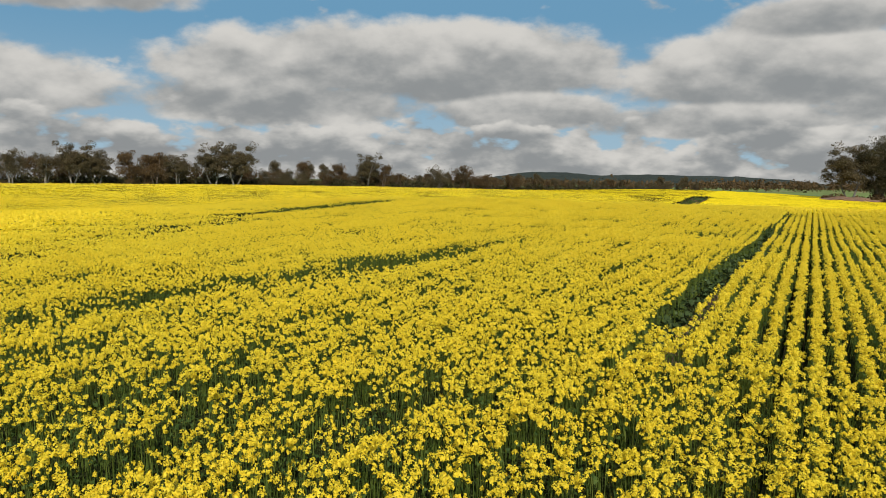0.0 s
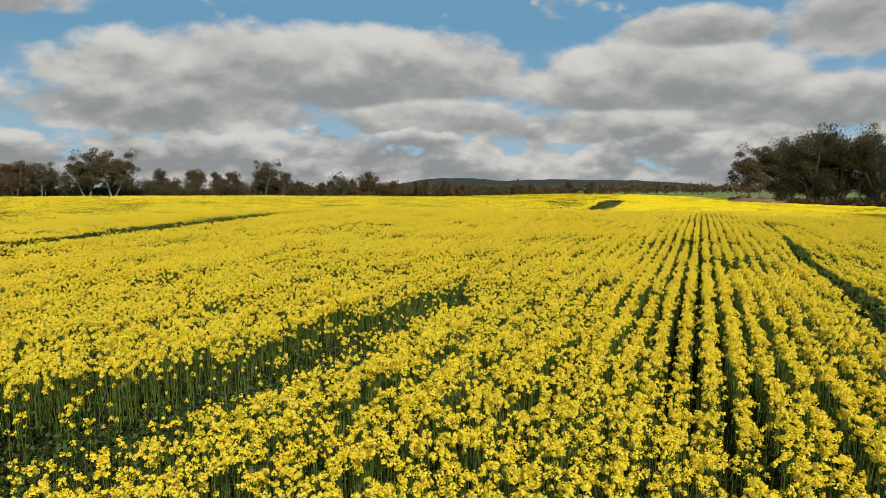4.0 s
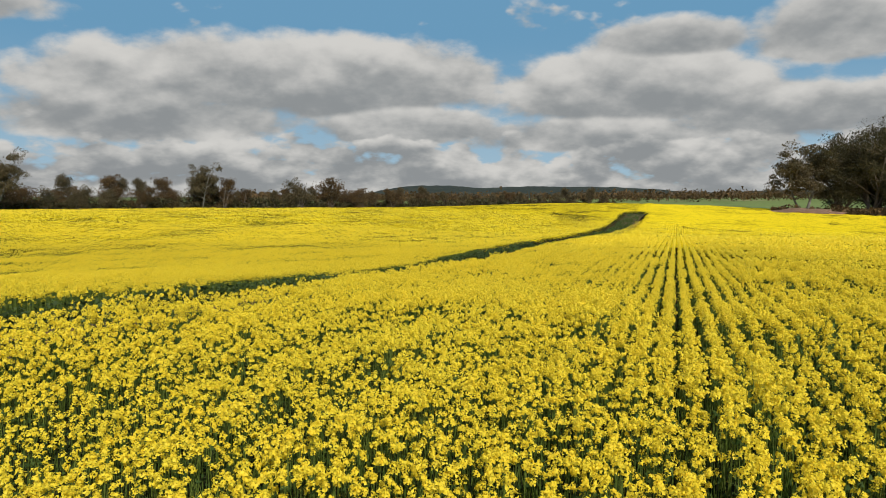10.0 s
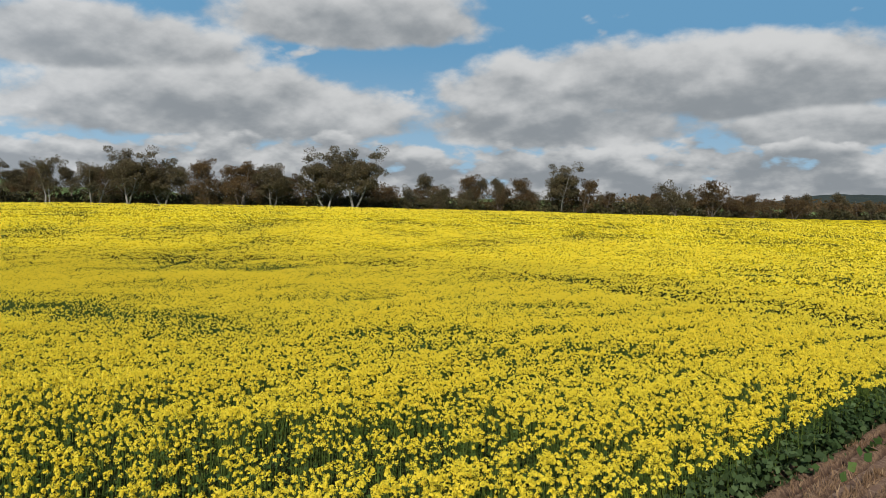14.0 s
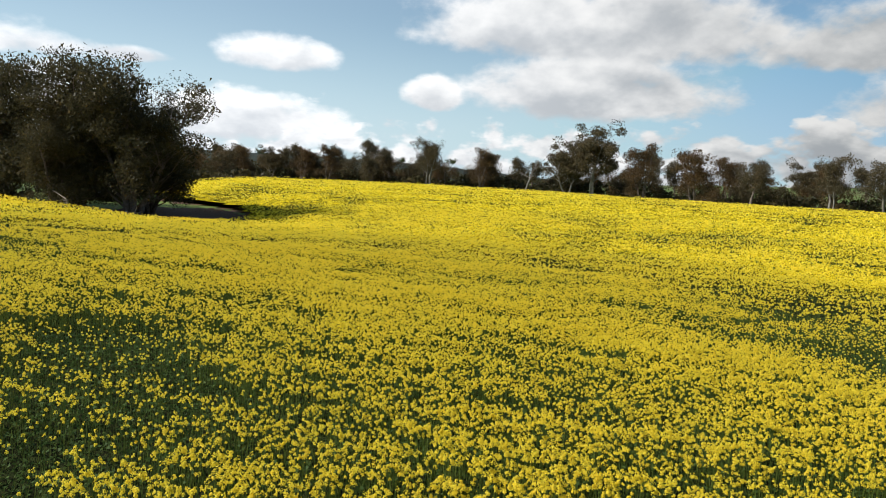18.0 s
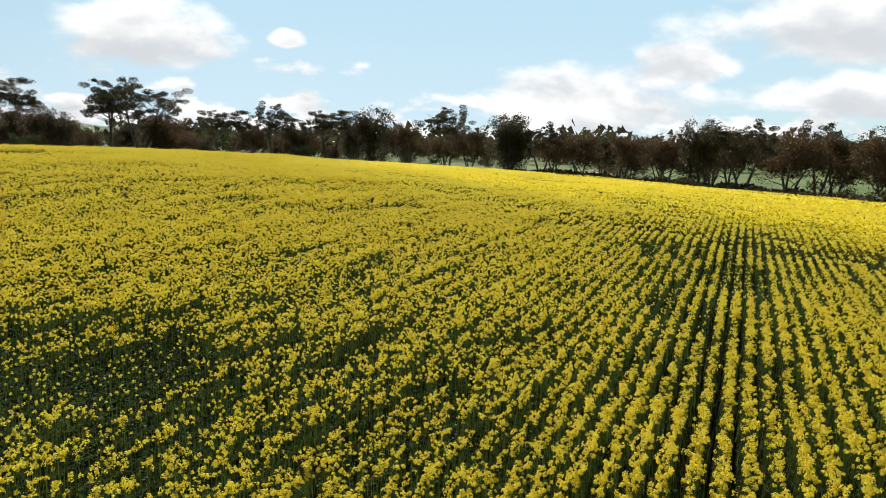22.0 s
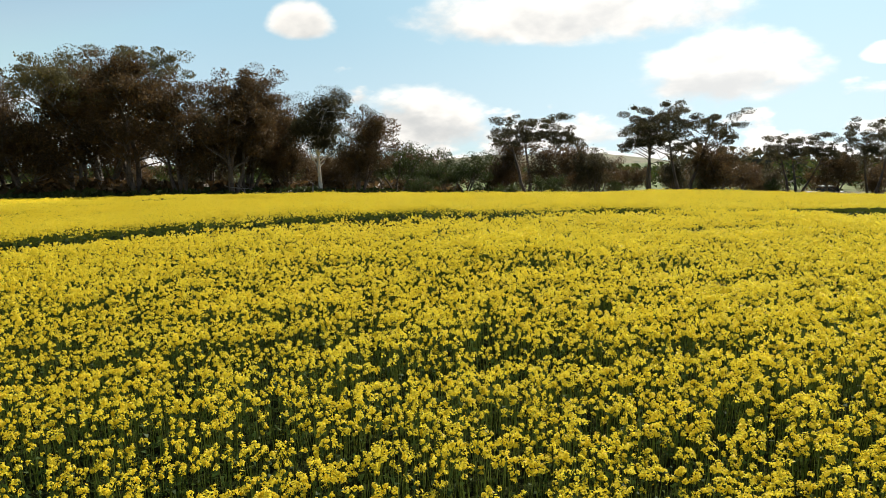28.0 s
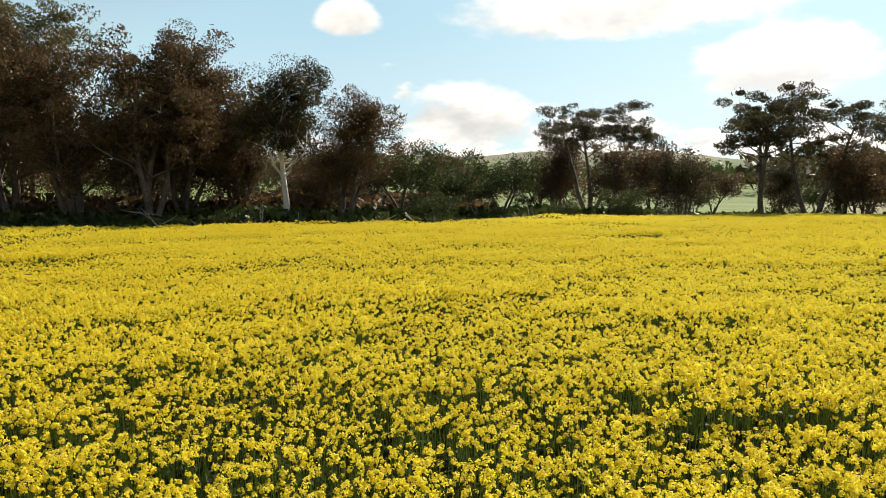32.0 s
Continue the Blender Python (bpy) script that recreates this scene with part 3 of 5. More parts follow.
def stand_at(root, x, y, scale=1.0, turn=0.0, sink=0.0):
    root.matrix_basis = pose(x, y, float(land(x, y)) - sink, 0, 0, turn) @ Matrix.Scale(scale, 4)
    return root


def put_copy(root, x, y, scale, turn, stretch=1.0):
    m = pose(x, y, float(land(x, y)) - 0.02, 0, 0, turn) @ Matrix.Diagonal((scale, scale, scale * stretch, 1))
    root_scale = root.scale.copy()
    root.scale = (1, 1, 1)
    ob = copy_thing(root, m)
    root.scale = root_scale
    return ob


rng = np.random.default_rng(5)
T = {}
T["creek_a"] = gum_tree("gum_tree", 1, 10, 4.6, 2, 15000, 0.30, 0.105, 0.7, M_PALE, M_CREEK, 0.10, 0.14, 14, 3)
T["creek_b"] = gum_tree("gum_tree", 2, 9, 3.6, 3, 7000, 0.12, 0.115, 0.8, M_BARK, M_RUST, 0.18, 0.14, 8, 3)
T["creek_c"] = gum_tree("gum_tree", 3, 10, 3.2, 2, 4500, 0.3, 0.085, 0.8, M_PALE, M_CREEK, 0.30, 0.13, 11, 3)
T["creek_d"] = gum_tree("gum_tree", 23, 10, 2.6, 1, 4200, 0.35, 0.095, 0.9, M_BARK, M_CREEK, 0.12, 0.13, 18, 2)
T["scrub"] = gum_tree("scrub_tree", 4, 6, 3.4, 3, 3600, 0.05, 0.19, 0.8, M_BARK, M_RUST, 0.1, 0.24, 6, 1)
T["scrub_b"] = gum_tree("scrub_tree", 14, 6, 3.2, 3, 3600, 0.05, 0.19, 0.8, M_BARK, M_CREEK, 0.1, 0.24, 6, 1)
T["bare"] = gum_tree("dead_tree", 6, 8, 3.0, 1, 0, 0.35, bark=M_DEAD)
T["dense"] = gum_tree("gum_tree", 7, 9, 4.0, 4, 11000, 0.12, 0.13, 0.8, M_BARK, M_GUM, 0.06, 0.13, 8, 2)
T["dense_b"] = gum_tree("gum_tree", 8, 9, 4.2, 3, 11000, 0.14, 0.13, 0.8, M_BARK, M_RUST, 0.08, 0.13, 9, 2)
T["clump"] = gum_tree("gum_tree", 17, 11, 4.6, 4, 40000, 0.05, 0.115, 0.85, M_BARK, M_GUM, 0.10, 0.075, 13, 3)
T["clump_b"] = gum_tree("gum_tree", 18, 11, 4.8, 4, 40000, 0.06, 0.105, 0.85, M_BARK, M_GUM, 0.18, 0.075, 14, 3)
T["umbrella"] = gum_tree("umbrella_gum_tree", 9, 11, 5.0, 3, 19000, 0.62, 0.075, 0.45, M_BARK, M_GUM, 0.15, 0.085, 11, 3)
T["umbrella_b"] = gum_tree("umbrella_gum_tree", 10, 11, 5.6, 2, 19000, 0.55, 0.075, 0.5, M_BARK, M_GUM, 0.12, 0.085, 13, 3)
T["road_big"] = gum_tree("gum_tree", 11, 13, 6.0, 3, 40000, 0.26, 0.090, 0.7, M_BARK, M_RUST, 0.06, 0.072, 13, 3)
T["road_big_b"] = gum_tree("gum_tree", 12, 12, 5.2, 4, 40000, 0.20, 0.095, 0.72, M_BARK, M_RUST, 0.06, 0.072, 12, 3)
T["tall"] = gum_tree("tall_gum_tree", 19, 16, 6.6, 3, 30000, 0.55, 0.062, 0.6, M_PALE, M_OLIVE, 0.08, 0.058, 13, 3)
T["small"] = gum_tree("small_gum_tree", 13, 5, 2.2, 3, 5000, 0.30, 0.12, 0.75, M_BARK, M_BUSH, 0.05, 0.15, 8, 2)
T["bush"] = gum_tree("green_bush", 15, 3, 1.8, 5, 3500, 0.05, 0.2, 0.8, M_BARK, M_BUSH, 0.0, 0.22, 5, 0)
LABELS = {
    "creek_a": ("olive gum tree with pale forked trunk beside the creek", "creek trees"), "creek_b": ("rust-tinged gum tree in the creek line", "creek trees"),
    "creek_d": ("slender single-stemmed gum tree in the creek line", "creek trees"), "creek_c": ("thin gum tree with sparse crown and pale limbs", "creek trees"), "scrub": ("low dense brownish scrub tree along the creek", "creek scrub"),
    "scrub_b": ("low dense olive scrub tree along the creek", "creek scrub"), "bare": ("leafless grey dead tree with forked limbs", "dead trees"),
    "dense": ("dark dense gum tree with low hanging foliage", "field edge trees"), "dense_b": ("dark rust-tinged gum tree with low foliage", "field edge trees"),
    "clump": ("large dark gum tree with low hanging foliage", "field edge trees"), "clump_b": ("large dark olive gum tree with bare twigs", "field edge trees"),
    "umbrella": ("tall gum tree with flat umbrella crown beside the road", "roadside trees"), "umbrella_b": ("tall spreading gum tree with layered crown beside the road", "roadside trees"),
    "road_big": ("large brown-tinged gum tree on the roadside verge", "roadside trees"), "road_big_b": ("large dark gum tree with several stems on the verge", "roadside trees"),
    "tall": ("tallest gum tree with open olive crown behind the verge", "roadside trees"), "small": ("small green gum tree on the grassy verge", "verge saplings"), "bush": ("round bright green bush at the field edge", "bushes")}
used = set()


def tree(kind, x, y, scale=1.0, turn=None, stretch=1.0, label=""):
    """The first of a kind is the built one, the rest are copies of it."""
    turn = rng.uniform(0, 360) if turn is None else turn
    if kind in used:
        ob = put_copy(T[kind], x, y, scale, turn, stretch)
    else:
        used.add(kind)
        ob = T[kind]
        ob.matrix_basis = pose(x, y, float(land(x, y)) - 0.02, 0, 0, turn) @ Matrix.Diagonal((scale, scale, scale * stretch, 1))
    words, group = LABELS[kind]
    tagged(ob, label or words, "bush" if kind == "bush" else "tree", group)
    return ob


# creek line behind the far side of the field
for kind, x, y, s in [
        ("creek_b", -108, 128, 0.95), ("creek_b", -103, 134, 0.95), ("creek_c", -98.5, 143, 1.05), ("creek_c", -93.5, 147, 1.0), ("creek_a", -90, 151, 1.0), ("creek_a", -86.5, 155, 0.95),
        ("creek_b", -81.5, 160, 1.1), ("creek_b", -77, 163, 1.0), ("creek_a", -73.5, 167, 1.0), ("scrub", -64, 188, 1.2), ("scrub_b", -56, 196, 1.05), ("scrub", -46, 205, 1.0),
        ("scrub_b", -14, 226, 1.25), ("scrub", -6.9, 229, 1.35), ("creek_b", 1.2, 230, 0.9), ("scrub", 9, 236, 1.0), ("creek_b", -133, 71, 0.8), ("scrub_b", -132, 79, 1.0),
        ("creek_c", -127, 89, 0.95), ("creek_b", -127, 98, 1.05), ("creek_a", -122, 112, 1.05), ("creek_a", -119.5, 115.5, 1.35), ("creek_b", -114, 122, 1.0), ("creek_b", -136, 66, 0.75),
        ("creek_a", -138, 60, 0.7), ("creek_b", -141, 54, 0.6), ("creek_b", -134, 88, 1.0), ("creek_a", -112, 148, 0.9), ("creek_b", -120, 140, 0.85), ("creek_b", -130, 128, 0.9)]:
    if kind == "creek_b" and rng.uniform() < 0.45:
        kind = "creek_d"
    tree(kind, x, y, s * rng.uniform(0.82, 1.0 if kind == "creek_a" else 1.2), None, rng.uniform(0.85, 1.1))
tree("creek_a", -67.5, 174.5, 1.12, 20, 1.0, "olive gum tree with white forked trunk at the far field edge")
tree("creek_a", -62.8, 176.5, 1.2, 150, 1.0, "tall olive gum tree with pale leaning trunk at the field edge")
tree("creek_a", -35.2, 214, 1.05, 80, 1.05, "lone rounded gum tree with pale stems at the field edge")
tree("creek_b", -31.0, 216, 0.95, 200)
tree("bare", -125.5, 105.5, 1.1, 40, 1.0, "bare grey dead tree rising from the creek scrub")
tree("bare", -131, 92, 1.05, 140)
tree("bare", -111, 137, 1.1, 250)
tree("bare", -95, 149.5, 1.1, 10)
tree("bush", -139, 43, 1.5)
tree("bush", -141, 48, 1.1)
line = [(-147, 40), (-134, 84), (-124, 118), (-105, 146), (-86, 163), (-70, 180), (-52, 203), (-30, 219), (2, 236), (40, 246), (80, 262)]
for (ax, ay), (bx, by) in zip(line, line[1:]):
    n = int(math.hypot(bx - ax, by - ay) / 2.4)
    for k in range(n):
        f = (k + rng.uniform(0.1, 0.9)) / n
        back = rng.uniform(-1.0, 7.0)
        ux, uy = (bx - ax) / math.hypot(bx - ax, by - ay), (by - ay) / math.hypot(bx - ax, by - ay)
        x, y = ax + (bx - ax) * f - uy * back, ay + (by - ay) * f + ux * back
        small = 0.65 if ax > -40 else 0.85
        tree(["scrub", "scrub_b", "creek_d", "scrub_b", "creek_b"][rng.integers(5)], x, y, small * rng.uniform(0.7, 1.25))

# clump at the edge of the hollow, and the row that runs on from it
for kind, x, y, s, lab in [
        ("clump", -59.0, 62.0, 1.12, "large dark gum tree with drooping limbs at the field edge"), ("clump_b", -58.3, 66.3, 1.07, "large dark gum tree with bare twigs over the hollow"),
        ("clump", -59.8, 55.5, 1.07, ""), ("clump_b", -61.5, 51.2, 0.78, ""), ("clump_b", -61.0, 66.5, 0.85, ""), ("clump", -56.2, 61.6, 0.7, "")]:
    tree(kind, x, y, s, None, 1.0, lab)
for k, (x, y, h) in enumerate([
        (-36.5, -27.0, 9.0), (-41.2, -25.2, 7.7), (-46.6, -20.9, 7.3), (-52.3, -16.1, 7.6), (-57.2, -12.0, 8.0), (-60.0, -5.0, 8.8), (-63.4, 0.0, 8.4), (-66.4, 6.0, 8.2), (-69.0, 11.0, 8.4),
        (-70.3, 18.0, 8.7), (-71.0, 23.8, 7.8), (-71.0, 28.9, 7.6), (-69.4, 37.5, 8.2), (-67.5, 44.8, 7.0), (-74, 34, 8), (-75, 14, 8.5), (-72, 2, 8.5), (-66, -10, 8.5), (-55, -22, 8)]):
    tree(["dense", "umbrella_b", "dense_b", "creek_b", "dense_b"][k % 5], x, y, h / [8.4, 9.6, 7.6, 8.6, 8.4][k % 5])
tree("bare", -64.5, -2.0, 1.05)

# roadside trees behind the start
for kind, x, y, s, lab in [
        ("road_big", 39.0, 43.6, 0.86, "tall gum tree with rusty crown on the verge"), ("road_big_b", 36.0, 41.4, 0.80, ""), ("road_big", 33.5, 38.3, 0.80, "broad gum tree with rust-brown crown on the verge"), ("road_big_b", 46.5, 53.0, 0.86, ""), ("road_big", 53.0, 56.0, 0.8, ""), ("road_big_b", 42.0, 47.0, 0.85, ""),
        ("road_big_b", 35.3, 35.8, 0.78, ""), ("road_big_b", 28.4, 29.4, 0.62, ""), ("small", 30.0, 23.5, 1.25, ""), ("small", 30.5, 19.9, 0.85, ""), ("small", 28.4, 18.4, 0.9, ""),
        ("small", 29.5, 14.6, 1.2, ""), ("road_big_b", 35.9, 0.3, 0.62, ""), ("umbrella", 31.4, 1.2, 1.0, ""), ("dense_b", 25.0, 6.0, 0.76, "dark rounded gum tree beside the road"),
        ("dense", 19.9, 6.4, 0.6, "dark low spreading tree on the verge"), ("umbrella_b", 17.2, -0.6, 0.95, ""), ("umbrella_b", 14.6, -2.8, 0.97, ""), ("dense_b", 11.6, -3.6, 0.78, ""),
        ("road_big_b", 51.0, 49.0, 0.9, ""), ("tall", 43.0, 44.6, 0.95, ""), ("road_big_b", 34.5, 32.5, 0.6, ""), ("dense_b", 36.0, 26.0, 0.55, ""), ("dense", 38.0, 20.0, 0.5, ""), ("dense_b", 36.5, 12.0, 0.5, ""), ("dense", 41, 36, 0.95, ""), ("road_big_b", 47.5, 41, 0.78, ""), ("dense", 37.5, 31.5, 0.85, ""), ("dense_b", 44, 50, 0.9, ""), ("dense_b", 33, 27, 0.6, ""), ("dense_b", 30, -7, 0.72, ""), ("dense", 13.5, -6.5, 0.7, ""), ("dense_b", 6.0, -24.5, 0.75, ""), ("dense", -1.0, -31.0, 0.7, ""), ("dense", 21, -14, 0.6, ""), ("dense_b", 16, -21, 0.65, ""), 
        ("umbrella", 9.8, -23.2, 0.84, ""), ("umbrella_b", 3.0, -28.6, 0.92, ""), ("umbrella", -5.5, -31.5, 0.95, ""), ("dense", -13.1, -32.0, 1.1, ""), ("dense_b", -19.0, -29.0, 1.0, ""),
        ("umbrella_b", -26.0, -25.5, 0.98, ""), ("dense", -35.9, -31.0, 1.08, ""), ("dense_b", -44.1, -29.5, 0.85, ""), ("dense", -52.0, -28.0, 0.82, ""), ("dense_b", -59.5, -22.5, 0.86, ""), ("dense", -66.0, -17.0, 1.0, ""),
        ("dense_b", 1.0, -36, 0.85, ""), ("dense", -9, -37, 0.95, ""), ("dense_b", -30, -34, 1.0, ""), ("small", 24.6, 26.0, 0.6, ""), ("small", 21.5, 12.0, 0.7, ""), ("bush", -2.5, -26, 1.2, ""), ("bush", 23.0, 15.6, 0.7, "")]:
    tree(kind, x, y, s, None, 1.0, lab)
white = gum_tree("white_trunk_gum_tree", 31, 10.8, 4.6, 1, 32000, 0.30, 0.105, 0.8, M_WHITE, M_GUM, 0.12, 0.07, 22)
white.matrix_basis = pose(30.8, 31.7, float(land(30.8, 31.7)), 0, 0, 30) @ Matrix.Scale(0.9, 4)
tagged(white, "gum tree with bright white trunk on the grassy verge", "tree", "roadside trees")

for kind, x, y, s in [("scrub_b", -84, 57, 0.8), ("scrub", -88, 60, 0.85), ("scrub_b", -92, 62, 0.8), ("scrub", -97, 64, 0.85), ("scrub", -104, 66, 0.8), ("scrub_b", -110, 68, 0.85), ("creek_b", -117, 67, 0.6), ("scrub", -80, 52, 0.9), ("scrub_b", -76, 60, 0.8), ("scrub", -123, 66, 0.9),
                      ("scrub", -100, 56, 1.0), ("scrub_b", -112, 58, 1.0)]:
    tree(kind, x, y - 10.0, s)

# trees beside the hollow on the right of the flight out
for kind, x, y, s, lab in [("creek_a", 88.5, 177.5, 1.45, "pale-limbed open gum tree at the edge of the hollow"), ("clump_b", 95.5, 176.5, 1.45, ""), ("clump_b", 99.5, 173.0, 1.72, "very large dark gum tree beside the hollow"),
                           ("clump_b", 105.0, 169.5, 1.7, ""), ("clump_b", 110.0, 164.0, 1.7, ""), ("dense", 104.0, 178.0, 1.9, ""), ("dense_b", 116.0, 158.0, 2.1, ""), ("dense_b", 122.0, 150.0, 2.0, "")]:
    tree(kind, x, y, s, None, 1.0, lab)

# low growth along the far side of the road
for (ax, ay), (bx, by) in zip([(-44, -56), (-12, -48), (12, -38), (30, -17), (42, 8), (49, 32)], [(-12, -48), (12, -38), (30, -17), (42, 8), (49, 32), (53, 64)]):
    for k in range(7):
        f = (k + rng.uniform(0, 1)) / 7
        tree(["scrub_b", "scrub", "small", "dense_b"][rng.integers(4)], ax + (bx - ax) * f + rng.uniform(-2, 3), ay + (by - ay) * f + rng.uniform(-4, 1), rng.uniform(0.5, 0.85))

# ---- hills and far woods ----
M_WOOD_HILL = rough_stuff("wooded_hill", (0.012, 0.018, 0.013), (0.020, 0.027, 0.018), (0.040, 0.042, 0.026), 0.012, 0.5, 9.0, 0.95, 2.0)
M_GREEN_HILL = rough_stuff("pasture_hill", (0.055, 0.095, 0.018), (0.085, 0.12, 0.026), (0.13, 0.125, 0.05), 0.006, 0.3, 9.0, 0.95, 1.0)
M_BROWN_HILL = rough_stuff("stony_hill", (0.13, 0.13, 0.07), (0.17, 0.15, 0.09), (0.07, 0.085, 0.04), 0.012, 0.5, 8.0, 0.95, 1.0)


def hill(name, yaw0, yaw1, far, top, mat, label, deep=0.35, seed=1, taper=0.25):
    """A long ridge whose crest follows top metres, from one heading to another as seen from the field."""
    n = 90
    a = np.radians(np.linspace(yaw0, yaw1, n))
    e = np.linspace(0, 1, n)
    crest = top * np.minimum(1, np.minimum(e, 1 - e) / taper) ** 0.7 * (0.72 + 0.5 * lattice(e * 14, e * 0, 1.6, seed) + 0.08 * lattice(e * 90, e * 0, 1.0, seed + 3))
    verts = []
    for k, (f, share) in enumerate([(1.0, -0.3), (1 + deep * 0.25, 0.32), (1 + deep * 0.5, 0.7), (1 + deep * 0.75, 0.93), (1 + deep, 1.0), (1 + deep * 1.8, -0.3)]):
        r = far * f
        verts.append(np.stack([-np.sin(a) * r, 60 + np.cos(a) * r, crest * share - (2.0 if share < 0 else 0.0) - 1.0], -1))
    verts = np.concatenate(verts)
    j, i = np.meshgrid(np.arange(5), np.arange(n - 1), indexing="ij")
    q = (j * n + i).ravel()
    ob = new(name, mesh_of(name, verts, np.stack([q, q + n, q + n + 1, q + 1], 1), mat, smooth=True))
    return tagged(ob, label, "hill", kind="structure")


hill("wooded_ridge", -27, 4, 1500, 31, M_WOOD_HILL, "long dark wooded ridge on the horizon", seed=2)
hill("far_ridge", -60, -22, 2600, 26, M_WOOD_HILL, "faint low ridge far on the horizon", seed=5)
hill("pasture_rise", -12, 40, 620, 8.5, M_GREEN_HILL, "green pasture rise behind the creek", seed=3)
hill("pasture_hill", 40, 76, 520, 13, M_GREEN_HILL, "green pasture hill behind the creek trees", seed=7)
hill("farm_ridge", 72, 130, 640, 21, M_WOOD_HILL, "dark farm ridge with scattered trees", seed=8)
hill("stony_hill", 200, 228, 760, 21, M_BROWN_HILL, "stony hill with scrub behind the road trees", seed=9, taper=0.45)
hill("pasture_slope", 170, 262, 330, 5.0, M_GREEN_HILL, "bright green paddock slope beyond the road", seed=10)
hill("low_hill", 214, 246, 900, 15, M_BROWN_HILL, "low dry hill beyond the road", seed=11)


def far_wood(name, yaw0, yaw1, far, wide, count, tall_by, mat, label, seed):
    """A belt of small distant trees: many leaf clumps on short stems, too far to count."""
    r = np.random.default_rng(seed)
    a = np.radians(r.uniform(yaw0, yaw1, count))
    d = far + r.uniform(0, wide, count)
    h = tall_by * r.uniform(0.45, 1.1, count)
    base = np.stack([-np.sin(a) * d, 60 + np.cos(a) * d, np.zeros(count)], -1)
    base[:, 2] = land(base[:, 0], base[:, 1])
    per = 42
    q = r.normal(size=(count, per, 3)) * np.array([0.34, 0.34, 0.20]) * h[:, None, None]
    pts = base[:, None, :] + q
    pts[:, :, 2] += h[:, None] * 0.62
    v, f = blades(pts.reshape(-1, 3), np.repeat(h, per) * 0.19 * r.uniform(0.6, 1.3, count * per), r)
    return tagged(new(name, mesh_of(name, v, f, mat)), label, "trees", kind="stuff")


far_wood("far_woodland", -40, 12, 420, 160, 420, 7.0, M_RUST, "brownish belt of distant woodland below the ridge", 21)
far_wood("far_woodland", -36, 4, 1530, 500, 500, 9.0, M_GUM, "dark trees scattered over the far ridge", 22)
far_wood("far_woodland", 70, 132, 560, 200, 420, 8.0, M_GUM, "dark belt of woodland below the farm ridge", 23)
far_wood("far_woodland", 165, 262, 150, 200, 620, 6.0, M_BUSH, "scattered green trees in the paddocks beyond the road", 24)
far_wood("far_woodland", 200, 226, 780, 200, 220, 8.0, M_GUM, "scrub scattered over the stony hill", 25)
far_wood("far_woodland", 120, 200, 160, 120, 420, 9.0, M_GUM, "dark woodland behind the field edge trees", 26)
for k in range(9):
    a = radians(66 + 4.4 * k + rng.uniform(-1.5, 1.5))
    tree("small", -math.sin(a) * 640, 60 + math.cos(a) * 640, 2.0, None, 1.0, "lone rounded tree on the far ridge").location.z = 12 + rng.uniform(-3, 2)


def undergrowth(line, wide, count, tall_by, mat, label, seed):
    """Shaded low growth under a line of trees, too dense to count."""
    r = np.random.default_rng(seed)
    ends = np.array(line, float)
    seg = np.hypot(*np.diff(ends, axis=0).T)
    k = r.choice(len(seg), count, p=seg / seg.sum())
    t = r.uniform(size=count)[:, None]
    d = (ends[k + 1] - ends[k]) / seg[k][:, None]
    p = ends[k] + (ends[k + 1] - ends[k]) * t + np.stack([-d[:, 1], d[:, 0]], 1) * wide * r.uniform(-0.3, 0.8, (count, 1))
    h = tall_by * (0.25 + 0.75 * lattice(p[:, 0], p[:, 1], 3.0, seed)) * r.uniform(0, 1, count)
    v, f = blades(np.c_[p, land(p[:, 0], p[:, 1]) + h + 0.05], r.uniform(0.25, 0.6, count), r)
    tagged(new("undergrowth", mesh_of("undergrowth", v, f, mat)), label, "undergrowth", kind="stuff")


undergrowth(line, 6.0, 36000, 3.0, M_GUM, "dark scrubby undergrowth along the creek", 41)
undergrowth([(-37, -24), (-52, -13), (-62, 2), (-67, 16), (-67, 30), (-63, 46), (-58, 58)], -4.0, 9000, 1.6, M_GUM, "low dark undergrowth below the field edge trees", 42)
undergrowth([(-66, 60), (-75, 59), (-92, 57.5), (-118, 62)], -3.0, 6000, 1.8, M_GUM, "dark low scrub along the hollow", 44)
undergrowth([(82, 178), (100, 167), (113, 157)], 8.0, 5000, 2.4, M_RUST, "dark brown undergrowth beside the hollow", 45)
undergrowth([(-12, -27), (4, -24), (17, -3), (25, 8), (27, 22), (26, 33), (33, 44), (44, 56)], -7.0, 8000, 0.7, M_BUSH, "patchy low shrubs among the roadside trunks", 43)

undergrowth([(33, 14), (35, 30), (39.5, 41), (51, 58)], -9.0, 6500, 1.6, M_RUST, "brown twiggy shrubs below the roadside gum trees", 46)

# ---- road, verge and fence behind the field ----
ROAD = [(-60, -52), (-20, -44), (6, -34), (24, -14), (37, 8), (46, 30), (56, 60), (82, 95), (140, 135)]


